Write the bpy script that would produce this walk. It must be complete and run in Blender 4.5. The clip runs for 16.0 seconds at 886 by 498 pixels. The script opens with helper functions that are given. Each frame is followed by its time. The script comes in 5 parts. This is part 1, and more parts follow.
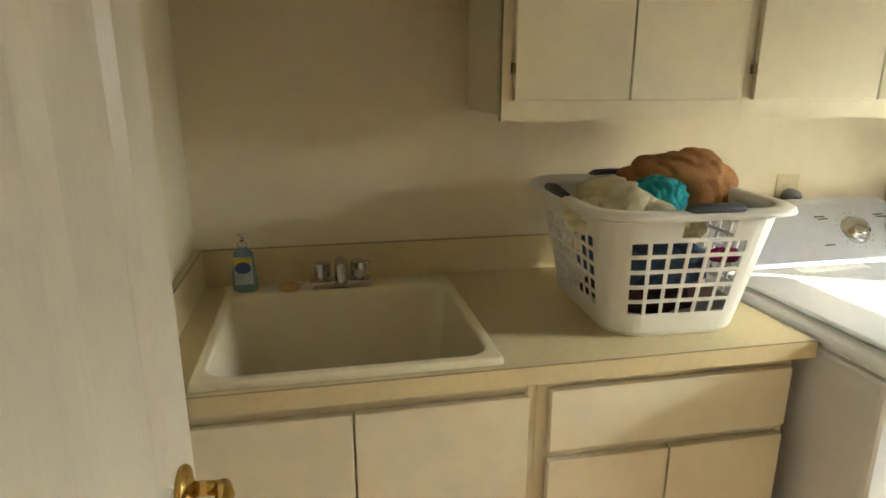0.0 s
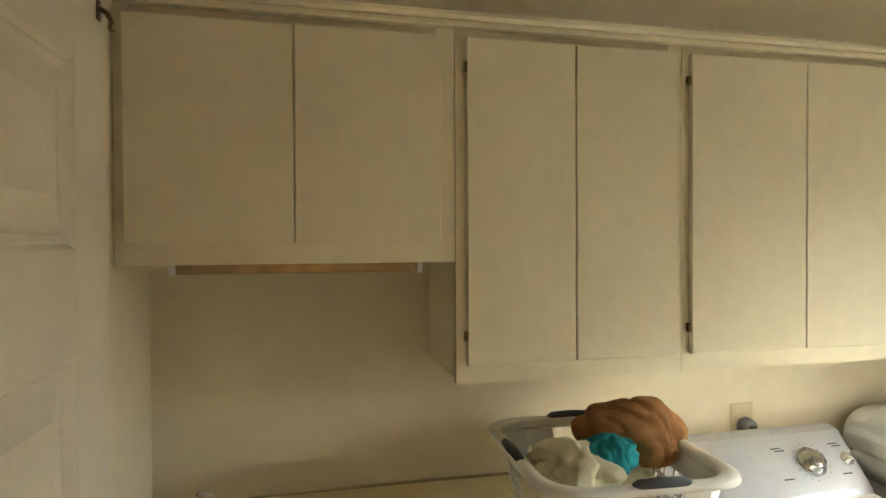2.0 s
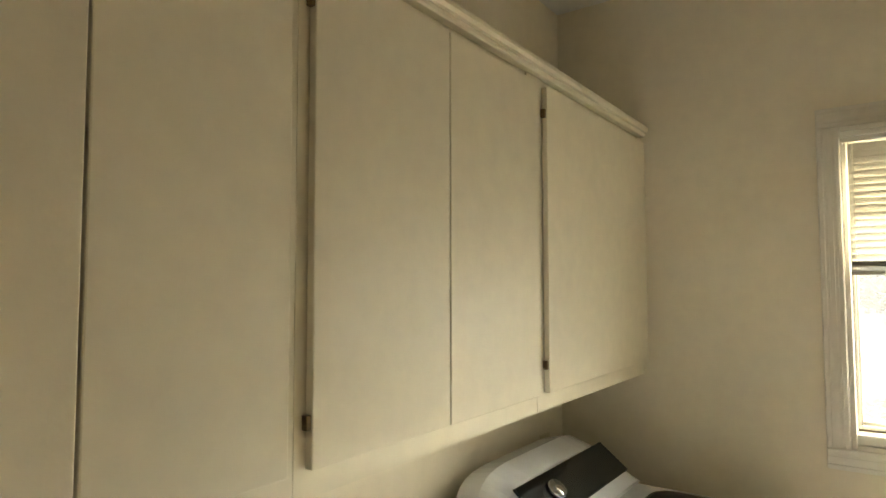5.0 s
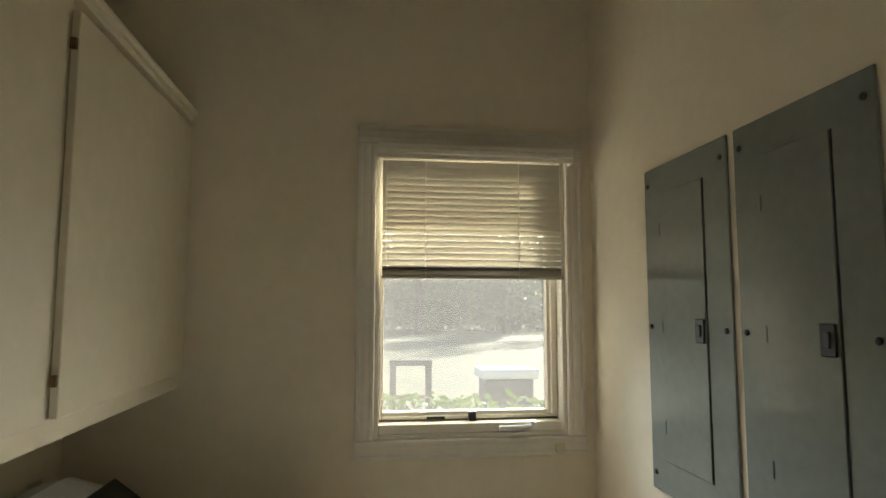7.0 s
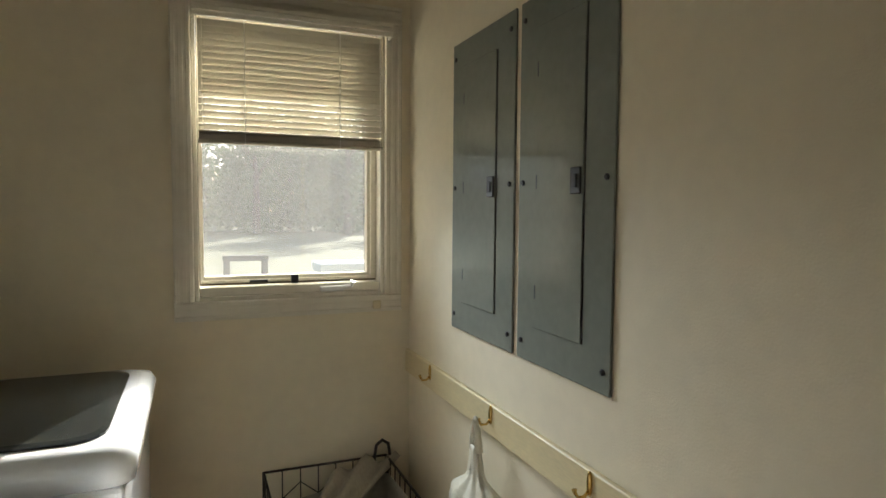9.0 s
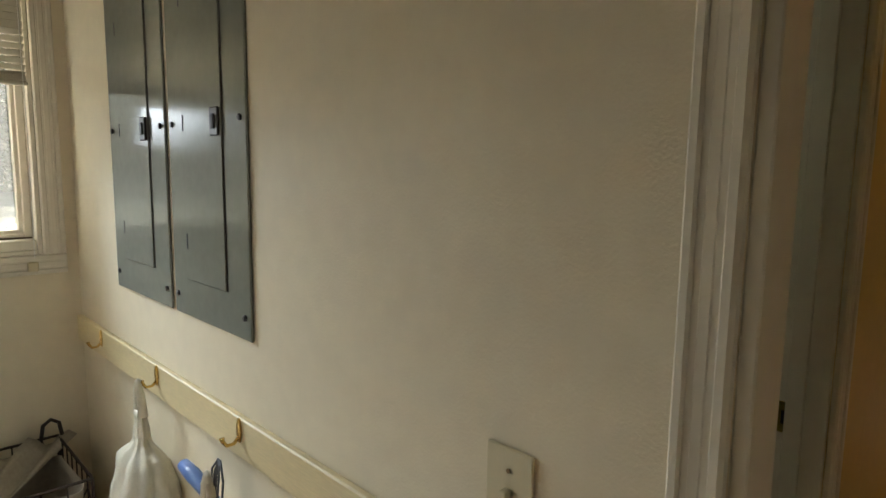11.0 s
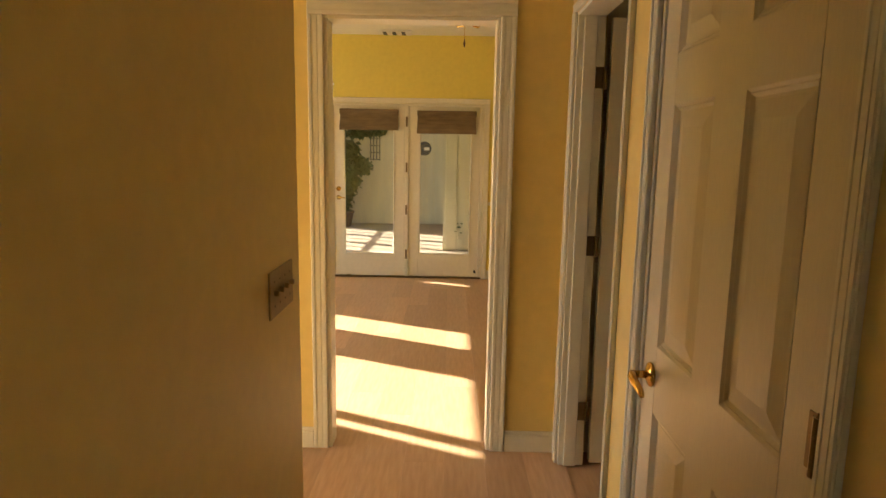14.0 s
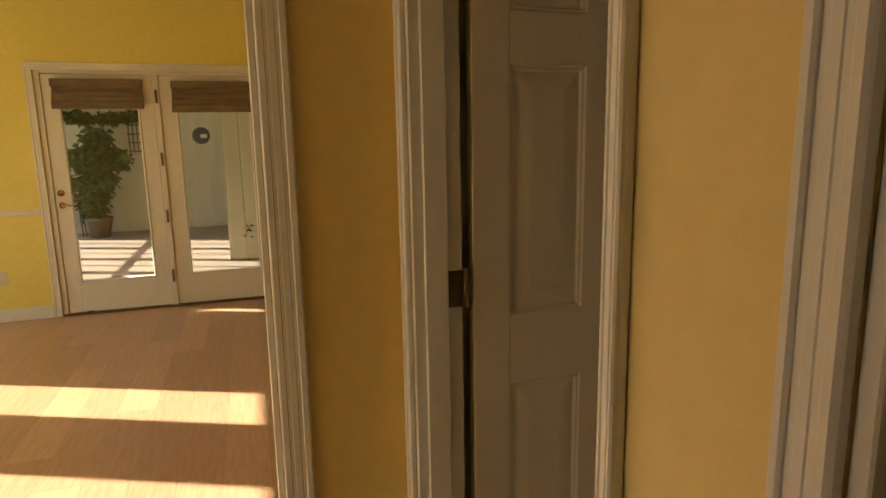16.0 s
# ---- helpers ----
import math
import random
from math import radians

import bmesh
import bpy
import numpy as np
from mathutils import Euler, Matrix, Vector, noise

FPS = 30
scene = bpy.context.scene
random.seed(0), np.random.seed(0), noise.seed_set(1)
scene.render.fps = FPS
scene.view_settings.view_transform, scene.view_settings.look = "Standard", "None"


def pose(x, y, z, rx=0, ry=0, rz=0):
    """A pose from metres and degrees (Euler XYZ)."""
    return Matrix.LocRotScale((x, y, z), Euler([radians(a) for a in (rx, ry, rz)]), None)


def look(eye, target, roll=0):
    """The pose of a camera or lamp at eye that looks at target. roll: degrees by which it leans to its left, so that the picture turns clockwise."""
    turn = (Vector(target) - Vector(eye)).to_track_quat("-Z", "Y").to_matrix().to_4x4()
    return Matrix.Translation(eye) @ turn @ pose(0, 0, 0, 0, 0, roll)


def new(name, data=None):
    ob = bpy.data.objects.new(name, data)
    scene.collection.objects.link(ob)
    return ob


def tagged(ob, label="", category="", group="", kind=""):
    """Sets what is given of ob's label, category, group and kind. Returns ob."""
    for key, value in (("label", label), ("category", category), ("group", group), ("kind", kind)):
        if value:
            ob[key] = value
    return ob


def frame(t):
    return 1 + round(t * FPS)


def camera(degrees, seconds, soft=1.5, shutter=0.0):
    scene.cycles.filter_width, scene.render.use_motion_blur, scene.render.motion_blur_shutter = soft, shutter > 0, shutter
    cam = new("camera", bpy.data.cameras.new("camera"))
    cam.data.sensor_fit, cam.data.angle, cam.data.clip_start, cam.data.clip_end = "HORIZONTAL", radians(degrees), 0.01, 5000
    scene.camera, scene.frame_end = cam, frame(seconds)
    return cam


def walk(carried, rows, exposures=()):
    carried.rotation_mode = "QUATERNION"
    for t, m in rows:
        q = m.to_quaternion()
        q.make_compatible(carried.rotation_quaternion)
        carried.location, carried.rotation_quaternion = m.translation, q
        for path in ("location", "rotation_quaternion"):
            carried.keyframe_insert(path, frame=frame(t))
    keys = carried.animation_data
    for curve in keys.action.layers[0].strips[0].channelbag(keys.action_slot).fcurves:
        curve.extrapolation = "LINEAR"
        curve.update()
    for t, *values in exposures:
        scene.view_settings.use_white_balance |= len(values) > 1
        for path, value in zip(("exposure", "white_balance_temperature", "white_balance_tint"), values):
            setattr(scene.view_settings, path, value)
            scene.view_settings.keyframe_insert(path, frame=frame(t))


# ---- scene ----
cam = camera(71.88, 16.0)
PATH = [
    (0, (0.335, -1.668, 1.442), (0.720, 0.222, 0.915), 0.12),
    (0.5, (0.379, -1.698, 1.545), (0.769, 0.214, 1.106), 0.04),
    (1, (0.384, -1.723, 1.618), (0.794, 0.215, 1.337), -0.01),
    (1.5, (0.386, -1.727, 1.668), (0.819, 0.220, 1.522), -0.08),
    (2, (0.384, -1.725, 1.697), (0.837, 0.223, 1.672), -0.26),
    (2.5, (0.387, -1.711, 1.715), (0.866, 0.231, 1.739), -0.31),
    (3, (0.398, -1.672, 1.714), (0.918, 0.258, 1.760), -0.32),
    (3.2, (0.423, -1.650, 1.725), (0.983, 0.270, 1.755), -0.14),
    (5.3, (0.803, -0.951, 1.672), (2.527, 0.054, 1.813), -0.07),
    (5.5, (0.844, -0.920, 1.681), (2.622, -0.018, 1.840), 0.05),
    (6, (0.946, -0.856, 1.666), (2.879, -0.385, 1.867), 0.04),
    (6.5, (0.970, -0.832, 1.647), (2.960, -0.820, 1.846), -0.01),
    (7, (0.930, -0.886, 1.606), (2.904, -1.143, 1.796), 0.07),
    (7.5, (0.886, -0.906, 1.575), (2.829, -1.371, 1.673), 0.05),
    (8, (0.841, -0.916, 1.541), (2.757, -1.491, 1.563), 0.06),
    (8.2, (0.828, -0.911, 1.527), (2.733, -1.520, 1.515), 0.16),
    (10.3, (0.746, -1.041, 1.466), (2.396, -2.146, 1.225), 0.58),
    (10.5, (0.728, -1.066, 1.464), (2.319, -2.252, 1.220), 0.76),
    (11, (0.688, -1.123, 1.464), (2.101, -2.515, 1.209), 0.79),
    (11.5, (0.655, -1.206, 1.463), (1.824, -2.808, 1.203), 0.72),
    (12, (0.639, -1.291, 1.456), (1.516, -3.068, 1.190), 0.69),
    (12.5, (0.627, -1.405, 1.452), (1.222, -3.292, 1.159), 0.67),
    (13, (0.604, -1.609, 1.448), (1.003, -3.546, 1.146), 0.70),
    (13.5, (0.578, -1.899, 1.435), (0.794, -3.863, 1.127), 1.02),
    (14, (0.569, -2.229, 1.447), (0.586, -4.205, 1.139), 0.94),
    (14.5, (0.532, -2.565, 1.438), (0.414, -4.535, 1.115), 0.92),
    (15, (0.502, -2.908, 1.430), (0.282, -4.869, 1.100), 0.62),
    (15.5, (0.439, -3.310, 1.411), (0.030, -5.238, 1.076), -0.26),
    (16, (0.388, -3.591, 1.401), (-0.205, -5.468, 1.050), -1.05),
]
EXPOSURES = [(0.0, 2.6, 6700, 3), (3.0, 2.65, 6600, 3), (5.5, 2.0, 6450, 6), (6.5, 1.15, 6350, 6), (8.0, 1.1, 6200, 7), (10.5, 1.2, 6250, 7), (11.5, 1.9, 6500, 7), (13.0, 2.45, 6800, 8), (14.0, 2.65, 6600, 7), (14.5, 2.45, 6550, 6), (15.0, 2.1, 6350, 6), (15.5, 2.0, 6500, 6), (16.0, 2.15, 6800, 8)]
walk(cam, [(t, look(eye, target, roll)) for t, eye, target, roll in PATH], EXPOSURES)

# ---- sky, sun, light through the openings ----
SUN_EL = 27.0
SUN_TO = Vector((0.91 * math.cos(radians(SUN_EL)), -0.415 * math.cos(radians(SUN_EL)), math.sin(radians(SUN_EL))))
world = bpy.data.worlds.new("sky")
scene.world = world
world.use_nodes = True
wn = world.node_tree.nodes
sky = wn.new("ShaderNodeTexSky")
sky.sky_type = "NISHITA"
sky.sun_disc = False
sky.sun_elevation = radians(SUN_EL)
sky.sun_rotation = radians(114.5)
wn["Background"].inputs["Strength"].default_value = 0.12
world.node_tree.links.new(sky.outputs["Color"], wn["Background"].inputs["Color"])
sun = new("sun", bpy.data.lights.new("sun", "SUN"))
sun.data.energy, sun.data.angle, sun.data.color = 5.0, radians(0.6), (1.0, 0.93, 0.8)
sun.matrix_world = look(SUN_TO * 30, (0, 0, 0))


XL = 2.935


def window_light(name, x, y, z, w, h, watts, color=(0.82, 0.9, 1.0), turn=90.0, down=0.0, spread=180.0):
    """Skylight that comes in at a window, shining to -x (turn 90), tilted down by some degrees, in a cone of that spread."""
    d = bpy.data.lights.new(name, "AREA")
    d.shape, d.size, d.size_y, d.energy, d.color = "RECTANGLE", w, h, watts, color
    d.spread = radians(spread)
    ob = new(name, d)
    ob.matrix_world = pose(x, y, z, 90 - down, 0, turn)
    return ob


window_light("laundry_window_light", XL + 0.005, -1.20, 1.60, 0.46, 0.15, 1.75, (0.86, 0.93, 1.0), down=37.0, spread=80.0)
# lamp added at the corridor's assumed end opening, out of view, to brighten the hall
window_light("corridor_end_added_light", 3.9, -4.5, 1.5, 0.9, 1.3, 2.6, (0.92, 0.96, 1.0))
window_light("family_window_light", 4.15, -7.6, 1.2, 2.4, 1.8, 6.5, (1.0, 0.93, 0.8))
window_light("sunroom_window_light", 4.15, -12.0, 1.2, 4.5, 1.9, 2.2, (1.0, 0.95, 0.88))
window_light("bath_window_light", XL + 0.2, -2.18, 1.66, 0.5, 0.9, 11.0, (1.0, 0.95, 0.85))

# ---- materials ----


def mat(name, color, rough=0.5, metal=0.0, var=0.06, scale=6.0, bump=0.0, bscale=120.0, spec=0.5, trans=0.0, coat=0.0, stretch=(1, 1, 1), dark=None):
    m = bpy.data.materials.new(name)
    m.use_nodes = True
    nt = m.node_tree
    b = nt.nodes["Principled BSDF"]
    b.inputs["Roughness"].default_value = rough
    b.inputs["Metallic"].default_value = metal
    b.inputs["Specular IOR Level"].default_value = spec
    b.inputs["Transmission Weight"].default_value = trans
    b.inputs["Coat Weight"].default_value = coat
    co = nt.nodes.new("ShaderNodeTexCoord")
    mp = nt.nodes.new("ShaderNodeMapping")
    mp.inputs["Scale"].default_value = stretch
    nt.links.new(co.outputs["Object"], mp.inputs["Vector"])
    n1, n2 = nt.nodes.new("ShaderNodeTexNoise"), nt.nodes.new("ShaderNodeTexNoise")
    n1.inputs["Scale"].default_value, n1.inputs["Detail"].default_value = scale * 0.35, 4
    n2.inputs["Scale"].default_value, n2.inputs["Detail"].default_value = scale * 7, 3
    add = nt.nodes.new("ShaderNodeMath")
    add.operation = "ADD"
    for n, k in ((n1, 0), (n2, 1)):
        nt.links.new(mp.outputs["Vector"], n.inputs["Vector"])
        nt.links.new(n.outputs["Fac"], add.inputs[k])
    ramp = nt.nodes.new("ShaderNodeValToRGB")
    lo = dark or tuple(c * (1 - var * 2) for c in color)
    hi = tuple(min(1, c * (1 + var)) for c in color)
    ramp.color_ramp.elements[0].position, ramp.color_ramp.elements[0].color = 0.35, (*lo, 1)
    ramp.color_ramp.elements[1].position, ramp.color_ramp.elements[1].color = 0.65, (*hi, 1)
    half = nt.nodes.new("ShaderNodeMath")
    half.operation = "MULTIPLY"
    half.inputs[1].default_value = 0.5
    nt.links.new(add.outputs[0], half.inputs[0])
    nt.links.new(half.outputs[0], ramp.inputs["Fac"])
    nt.links.new(ramp.outputs["Color"], b.inputs["Base Color"])
    rr = nt.nodes.new("ShaderNodeMapRange")
    rr.inputs["To Min"].default_value, rr.inputs["To Max"].default_value = max(0.02, rough - 0.07), min(1, rough + 0.07)
    nt.links.new(n1.outputs["Fac"], rr.inputs["Value"])
    if rough > 0.04:
        nt.links.new(rr.outputs[0], b.inputs["Roughness"])
    if bump:
        n3 = nt.nodes.new("ShaderNodeTexNoise")
        n3.inputs["Scale"].default_value, n3.inputs["Detail"].default_value = bscale, 4
        nt.links.new(mp.outputs["Vector"], n3.inputs["Vector"])
        bp = nt.nodes.new("ShaderNodeBump")
        bp.inputs["Strength"].default_value, bp.inputs["Distance"].default_value = bump, 0.004
        nt.links.new(n3.outputs["Fac"], bp.inputs["Height"])
        nt.links.new(bp.outputs["Normal"], b.inputs["Normal"])
    return m


def glow(name, color, strength):
    m = bpy.data.materials.new(name)
    m.use_nodes = True
    b = m.node_tree.nodes["Principled BSDF"]
    b.inputs["Base Color"].default_value = (*color, 1)
    b.inputs["Emission Color"].default_value = (*color, 1)
    b.inputs["Emission Strength"].default_value = strength
    return m


def glass_mat(name, rough=0.0, tint=(1, 1, 1)):
    m = bpy.data.materials.new(name)
    m.use_nodes = True
    b = m.node_tree.nodes["Principled BSDF"]
    b.inputs["Base Color"].default_value = (*tint, 1)
    b.inputs["Roughness"].default_value = rough
    b.inputs["Transmission Weight"].default_value = 1.0
    b.inputs["IOR"].default_value = 1.45
    return m


def wood_mat(name, a, b_, rough=0.4, stretch=(1, 12, 1), scale=4.0):
    return mat(name, a, rough, var=0.1, scale=scale, bump=0.08, bscale=30, stretch=stretch, dark=b_)


M_WALL = mat("laundry_wall_paint", (0.80, 0.715, 0.54), 0.6, var=0.025, scale=3, bump=0.15, bscale=220)
M_CEIL = mat("ceiling_paint", (0.78, 0.77, 0.73), 0.8, var=0.02, scale=3, bump=0.15, bscale=200)
# taken as the family room's yellow; the hall's warm light is in this tint
M_HALL = mat("hall_yellow_warm_tint", (0.79, 0.588, 0.21), 0.5, var=0.03, scale=3, bump=0.12, bscale=220)
M_FAM = mat("family_yellow_paint", (0.78, 0.64, 0.15), 0.5, var=0.03, scale=3, bump=0.12, bscale=220)
M_GREEN = mat("green_bath_paint", (0.33, 0.42, 0.28), 0.45, var=0.04, scale=3, bump=0.12, bscale=220)
M_TRIM = mat("white_gloss_trim", (0.76, 0.71, 0.60), 0.32, var=0.03, scale=4, bump=0.05, bscale=60)
M_DOOR = mat("white_door_paint", (0.70, 0.635, 0.51), 0.33, var=0.03, scale=4, bump=0.12, bscale=90, stretch=(6, 6, 1))
M_CAB = mat("cream_cabinet_paint", (0.77, 0.695, 0.52), 0.42, var=0.03, scale=3, bump=0.06, bscale=90)
M_LAM = mat("beige_laminate", (0.70, 0.59, 0.35), 0.38, var=0.04, scale=8, bump=0.03, bscale=200)
M_SEAM = mat("brown_laminate_seam", (0.36, 0.28, 0.16), 0.5)
M_EDGE = mat("dark_laminate_edge", (0.20, 0.15, 0.09), 0.5)
M_SINK = mat("ivory_sink_enamel", (0.84, 0.76, 0.56), 0.25, var=0.02)
M_CHROME = mat("chrome", (0.58, 0.58, 0.59), 0.12, 1.0, var=0.03)
M_BRASS = mat("polished_brass", (0.72, 0.49, 0.16), 0.18, 1.0, var=0.06, scale=20)
M_OLDBRASS = mat("aged_brass_hinge", (0.20, 0.14, 0.07), 0.4, 0.9, var=0.15, scale=30)
M_GREYPAN = mat("grey_enamel_steel", (0.22, 0.235, 0.205), 0.13, spec=0.22, var=0.05, scale=5, bump=0.04, bscale=9)
M_BLACK = mat("black_plastic", (0.02, 0.02, 0.022), 0.4)
M_DARKGREY = mat("dark_grey_rubber", (0.07, 0.075, 0.09), 0.6)
M_WHITEPL = mat("white_plastic", (0.78, 0.77, 0.74), 0.35, var=0.02)
M_IVORYPL = mat("ivory_plastic", (0.66, 0.58, 0.38), 0.4, var=0.03)
M_WHITEMET = mat("white_enamel_metal", (0.76, 0.77, 0.78), 0.18, var=0.015, coat=0.4)
M_CONSOLE = mat("silver_grey_console", (0.46, 0.48, 0.53), 0.28, 0.55, var=0.03)
M_GLASSLID = mat("dark_glass_lid", (0.018, 0.02, 0.02), 0.12, var=0.1, spec=0.3)
M_BLIND = mat("beige_blind_slat", (0.50, 0.46, 0.36), 0.5, var=0.03)
M_RAILWOOD = mat("pale_painted_board", (0.70, 0.59, 0.35), 0.5, var=0.06, scale=5, bump=0.08, stretch=(1, 8, 8))
M_IVORYPAINT = mat("ivory_valance", (0.86, 0.82, 0.71), 0.4, var=0.03)
M_GLASS = glass_mat("window_glass")
M_DUSTY = glass_mat("dusty_window_glass")
dn = M_DUSTY.node_tree
dmix, dtr = dn.nodes.new("ShaderNodeMixShader"), dn.nodes.new("ShaderNodeBsdfTranslucent")
dmix.inputs["Fac"].default_value = 0.07
dn.links.new(dn.nodes["Principled BSDF"].outputs[0], dmix.inputs[1])
dn.links.new(dtr.outputs[0], dmix.inputs[2])
dn.links.new(dmix.outputs[0], dn.nodes["Material Output"].inputs["Surface"])
M_MIRROR = mat("mirror_silver", (0.86, 0.9, 0.88), 0.02, 1.0, var=0.0)
M_CULT = mat("cultured_marble_top", (0.76, 0.68, 0.52), 0.15, var=0.03, scale=6)
M_DWOOD = wood_mat("dark_stained_oak", (0.10, 0.035, 0.015), (0.04, 0.014, 0.008), 0.35, (2, 2, 14), 5)
M_TOWELB = mat("brown_towel_terry", (0.46, 0.22, 0.08), 0.95, var=0.15, scale=30, bump=0.9, bscale=500)
M_TOWELC = mat("cream_towel_terry", (0.78, 0.71, 0.50), 0.95, var=0.06, scale=30, bump=0.9, bscale=500)
M_TEAL = mat("teal_towel_terry", (0.02, 0.36, 0.42), 0.95, var=0.1, scale=30, bump=0.9, bscale=500)
M_DENIM = mat("blue_denim", (0.10, 0.17, 0.30), 0.9, var=0.2, scale=25, bump=0.6, bscale=700)
M_MAROON = mat("dark_maroon_cloth", (0.08, 0.03, 0.025), 0.9, var=0.2, scale=25, bump=0.6, bscale=500)
M_CANVAS = mat("beige_canvas_liner", (0.42, 0.37, 0.29), 0.9, var=0.08, scale=12, bump=0.5, bscale=500)
M_BAG = mat("thin_white_plastic_bag", (0.80, 0.76, 0.63), 0.35, var=0.05, trans=0.12, bump=0.9, bscale=45)
M_SHADE = mat("woven_brown_shade", (0.21, 0.15, 0.085), 0.85, var=0.2, scale=18, bump=0.5, bscale=160, stretch=(1, 1, 5))
M_GRASS = mat("dry_lawn", (0.125, 0.125, 0.05), 0.9, var=0.25, scale=1.2, bump=0.6, bscale=8)
M_LEAF = mat("hedge_leaf", (0.15, 0.21, 0.04), 0.5, var=0.3, scale=5)
M_TREELEAF = mat("tree_leaf", (0.10, 0.12, 0.06), 0.6, var=0.3, scale=1)
for m_leaf in (M_LEAF, M_TREELEAF):
    # thin leaves let some light through
    lt_n = m_leaf.node_tree
    l_mix, l_tr = lt_n.nodes.new("ShaderNodeMixShader"), lt_n.nodes.new("ShaderNodeBsdfTranslucent")
    l_mix.inputs["Fac"].default_value = 0.45
    l_ramp = [n for n in lt_n.nodes if n.type == "VALTORGB"][0]
    lt_n.links.new(l_ramp.outputs["Color"], l_tr.inputs["Color"])
    lt_n.links.new(lt_n.nodes["Principled BSDF"].outputs[0], l_mix.inputs[1])
    lt_n.links.new(l_tr.outputs[0], l_mix.inputs[2])
    lt_n.links.new(l_mix.outputs[0], lt_n.nodes["Material Output"].inputs["Surface"])
M_BARK = mat("tree_bark", (0.10, 0.08, 0.06), 0.9, var=0.2, scale=3, bump=0.6, bscale=10)
M_FENCE = mat("weathered_dark_timber", (0.13, 0.10, 0.08), 0.8, var=0.2, scale=5, bump=0.3)
M_HOUSEPLANT = mat("house_plant_leaf", (0.035, 0.075, 0.022), 0.6, var=0.3, scale=9)
M_PANELWALL = mat("pale_vertical_boards", (0.55, 0.51, 0.40), 0.6, var=0.08, scale=3, stretch=(6, 6, 1))
M_SUNFLOOR = mat("sunroom_brown_tile", (0.30, 0.24, 0.18), 0.5, var=0.1, scale=4)

# floor planks: honey laminate, each plank its own tint
M_PLANK = bpy.data.materials.new("honey_laminate_plank")
M_PLANK.use_nodes = True
pn = M_PLANK.node_tree
pb = pn.nodes["Principled BSDF"]
pb.inputs["Roughness"].default_value = 0.32
oi = pn.nodes.new("ShaderNodeObjectInfo")
pc = pn.nodes.new("ShaderNodeTexCoord")
pm_ = pn.nodes.new("ShaderNodeMapping")
pm_.inputs["Scale"].default_value = (9, 1.0, 1)
pno = pn.nodes.new("ShaderNodeTexNoise")
pno.inputs["Scale"].default_value, pno.inputs["Detail"].default_value = 6, 6
pr_ = pn.nodes.new("ShaderNodeValToRGB")
pr_.color_ramp.elements[0].position, pr_.color_ramp.elements[0].color = 0.3, (0.47, 0.275, 0.15, 1)
pr_.color_ramp.elements[1].position, pr_.color_ramp.elements[1].color = 0.75, (0.58, 0.36, 0.21, 1)
phs = pn.nodes.new("ShaderNodeHueSaturation")
pmr = pn.nodes.new("ShaderNodeMapRange")
pmr.inputs["To Min"].default_value, pmr.inputs["To Max"].default_value = 0.88, 1.1
pn.links.new(pc.outputs["Object"], pm_.inputs["Vector"])
pn.links.new(pm_.outputs["Vector"], pno.inputs["Vector"])
pn.links.new(pno.outputs["Fac"], pr_.inputs["Fac"])
pn.links.new(pr_.outputs["Color"], phs.inputs["Color"])
pn.links.new(oi.outputs["Random"], pmr.inputs["Value"])
pn.links.new(pmr.outputs[0], phs.inputs["Value"])
pn.links.new(phs.outputs["Color"], pb.inputs["Base Color"])

# ---- mesh helpers ----


def box(bm, x0, x1, y0, y1, z0, z1, bev=0.0, seg=1, m=None):
    r = bmesh.ops.create_cube(bm, size=1)
    vs = r["verts"]
    for v in vs:
        v.co = Vector(((x0 + x1) / 2 + v.co.x * abs(x1 - x0), (y0 + y1) / 2 + v.co.y * abs(y1 - y0), (z0 + z1) / 2 + v.co.z * abs(z1 - z0)))
    if m:
        bmesh.ops.transform(bm, matrix=m, verts=vs)
    if bev:
        es = {e for v in vs for e in v.link_edges}
        bmesh.ops.bevel(bm, geom=list(es), offset=bev, segments=seg, affect="EDGES", profile=0.5)


def bx(*a, **k):
    bm = bmesh.new()
    box(bm, *a, **k)
    return bm


def tube(bm, pts, r, seg=8, cap=True):
    """A round tube along the points; r a number or one per point."""
    pts = [Vector(p) for p in pts]
    rs = r if isinstance(r, (list, tuple)) else [r] * len(pts)
    rings, ref = [], None
    for i, p in enumerate(pts):
        d = (pts[min(i + 1, len(pts) - 1)] - pts[max(i - 1, 0)]).normalized()
        if ref is None or abs(d.dot(ref)) > 0.95:
            ref = Vector((0, 0, 1)) if abs(d.z) < 0.9 else Vector((1, 0, 0))
        u = d.cross(ref).normalized()
        v = d.cross(u).normalized()
        ref = u.cross(d).normalized() if abs(d.z) < 0.9 else ref
        rings.append([bm.verts.new(p + (u * math.cos(a) + v * math.sin(a)) * rs[i]) for a in [2 * math.pi * k / seg for k in range(seg)]])
    for a, b in zip(rings, rings[1:]):
        for k in range(seg):
            bm.faces.new((a[k], a[(k + 1) % seg], b[(k + 1) % seg], b[k]))
    if cap:
        bm.faces.new(rings[0][::-1])
        bm.faces.new(rings[-1])


def tb(pts, r, seg=8):
    bm = bmesh.new()
    tube(bm, pts, r, seg)
    return bm


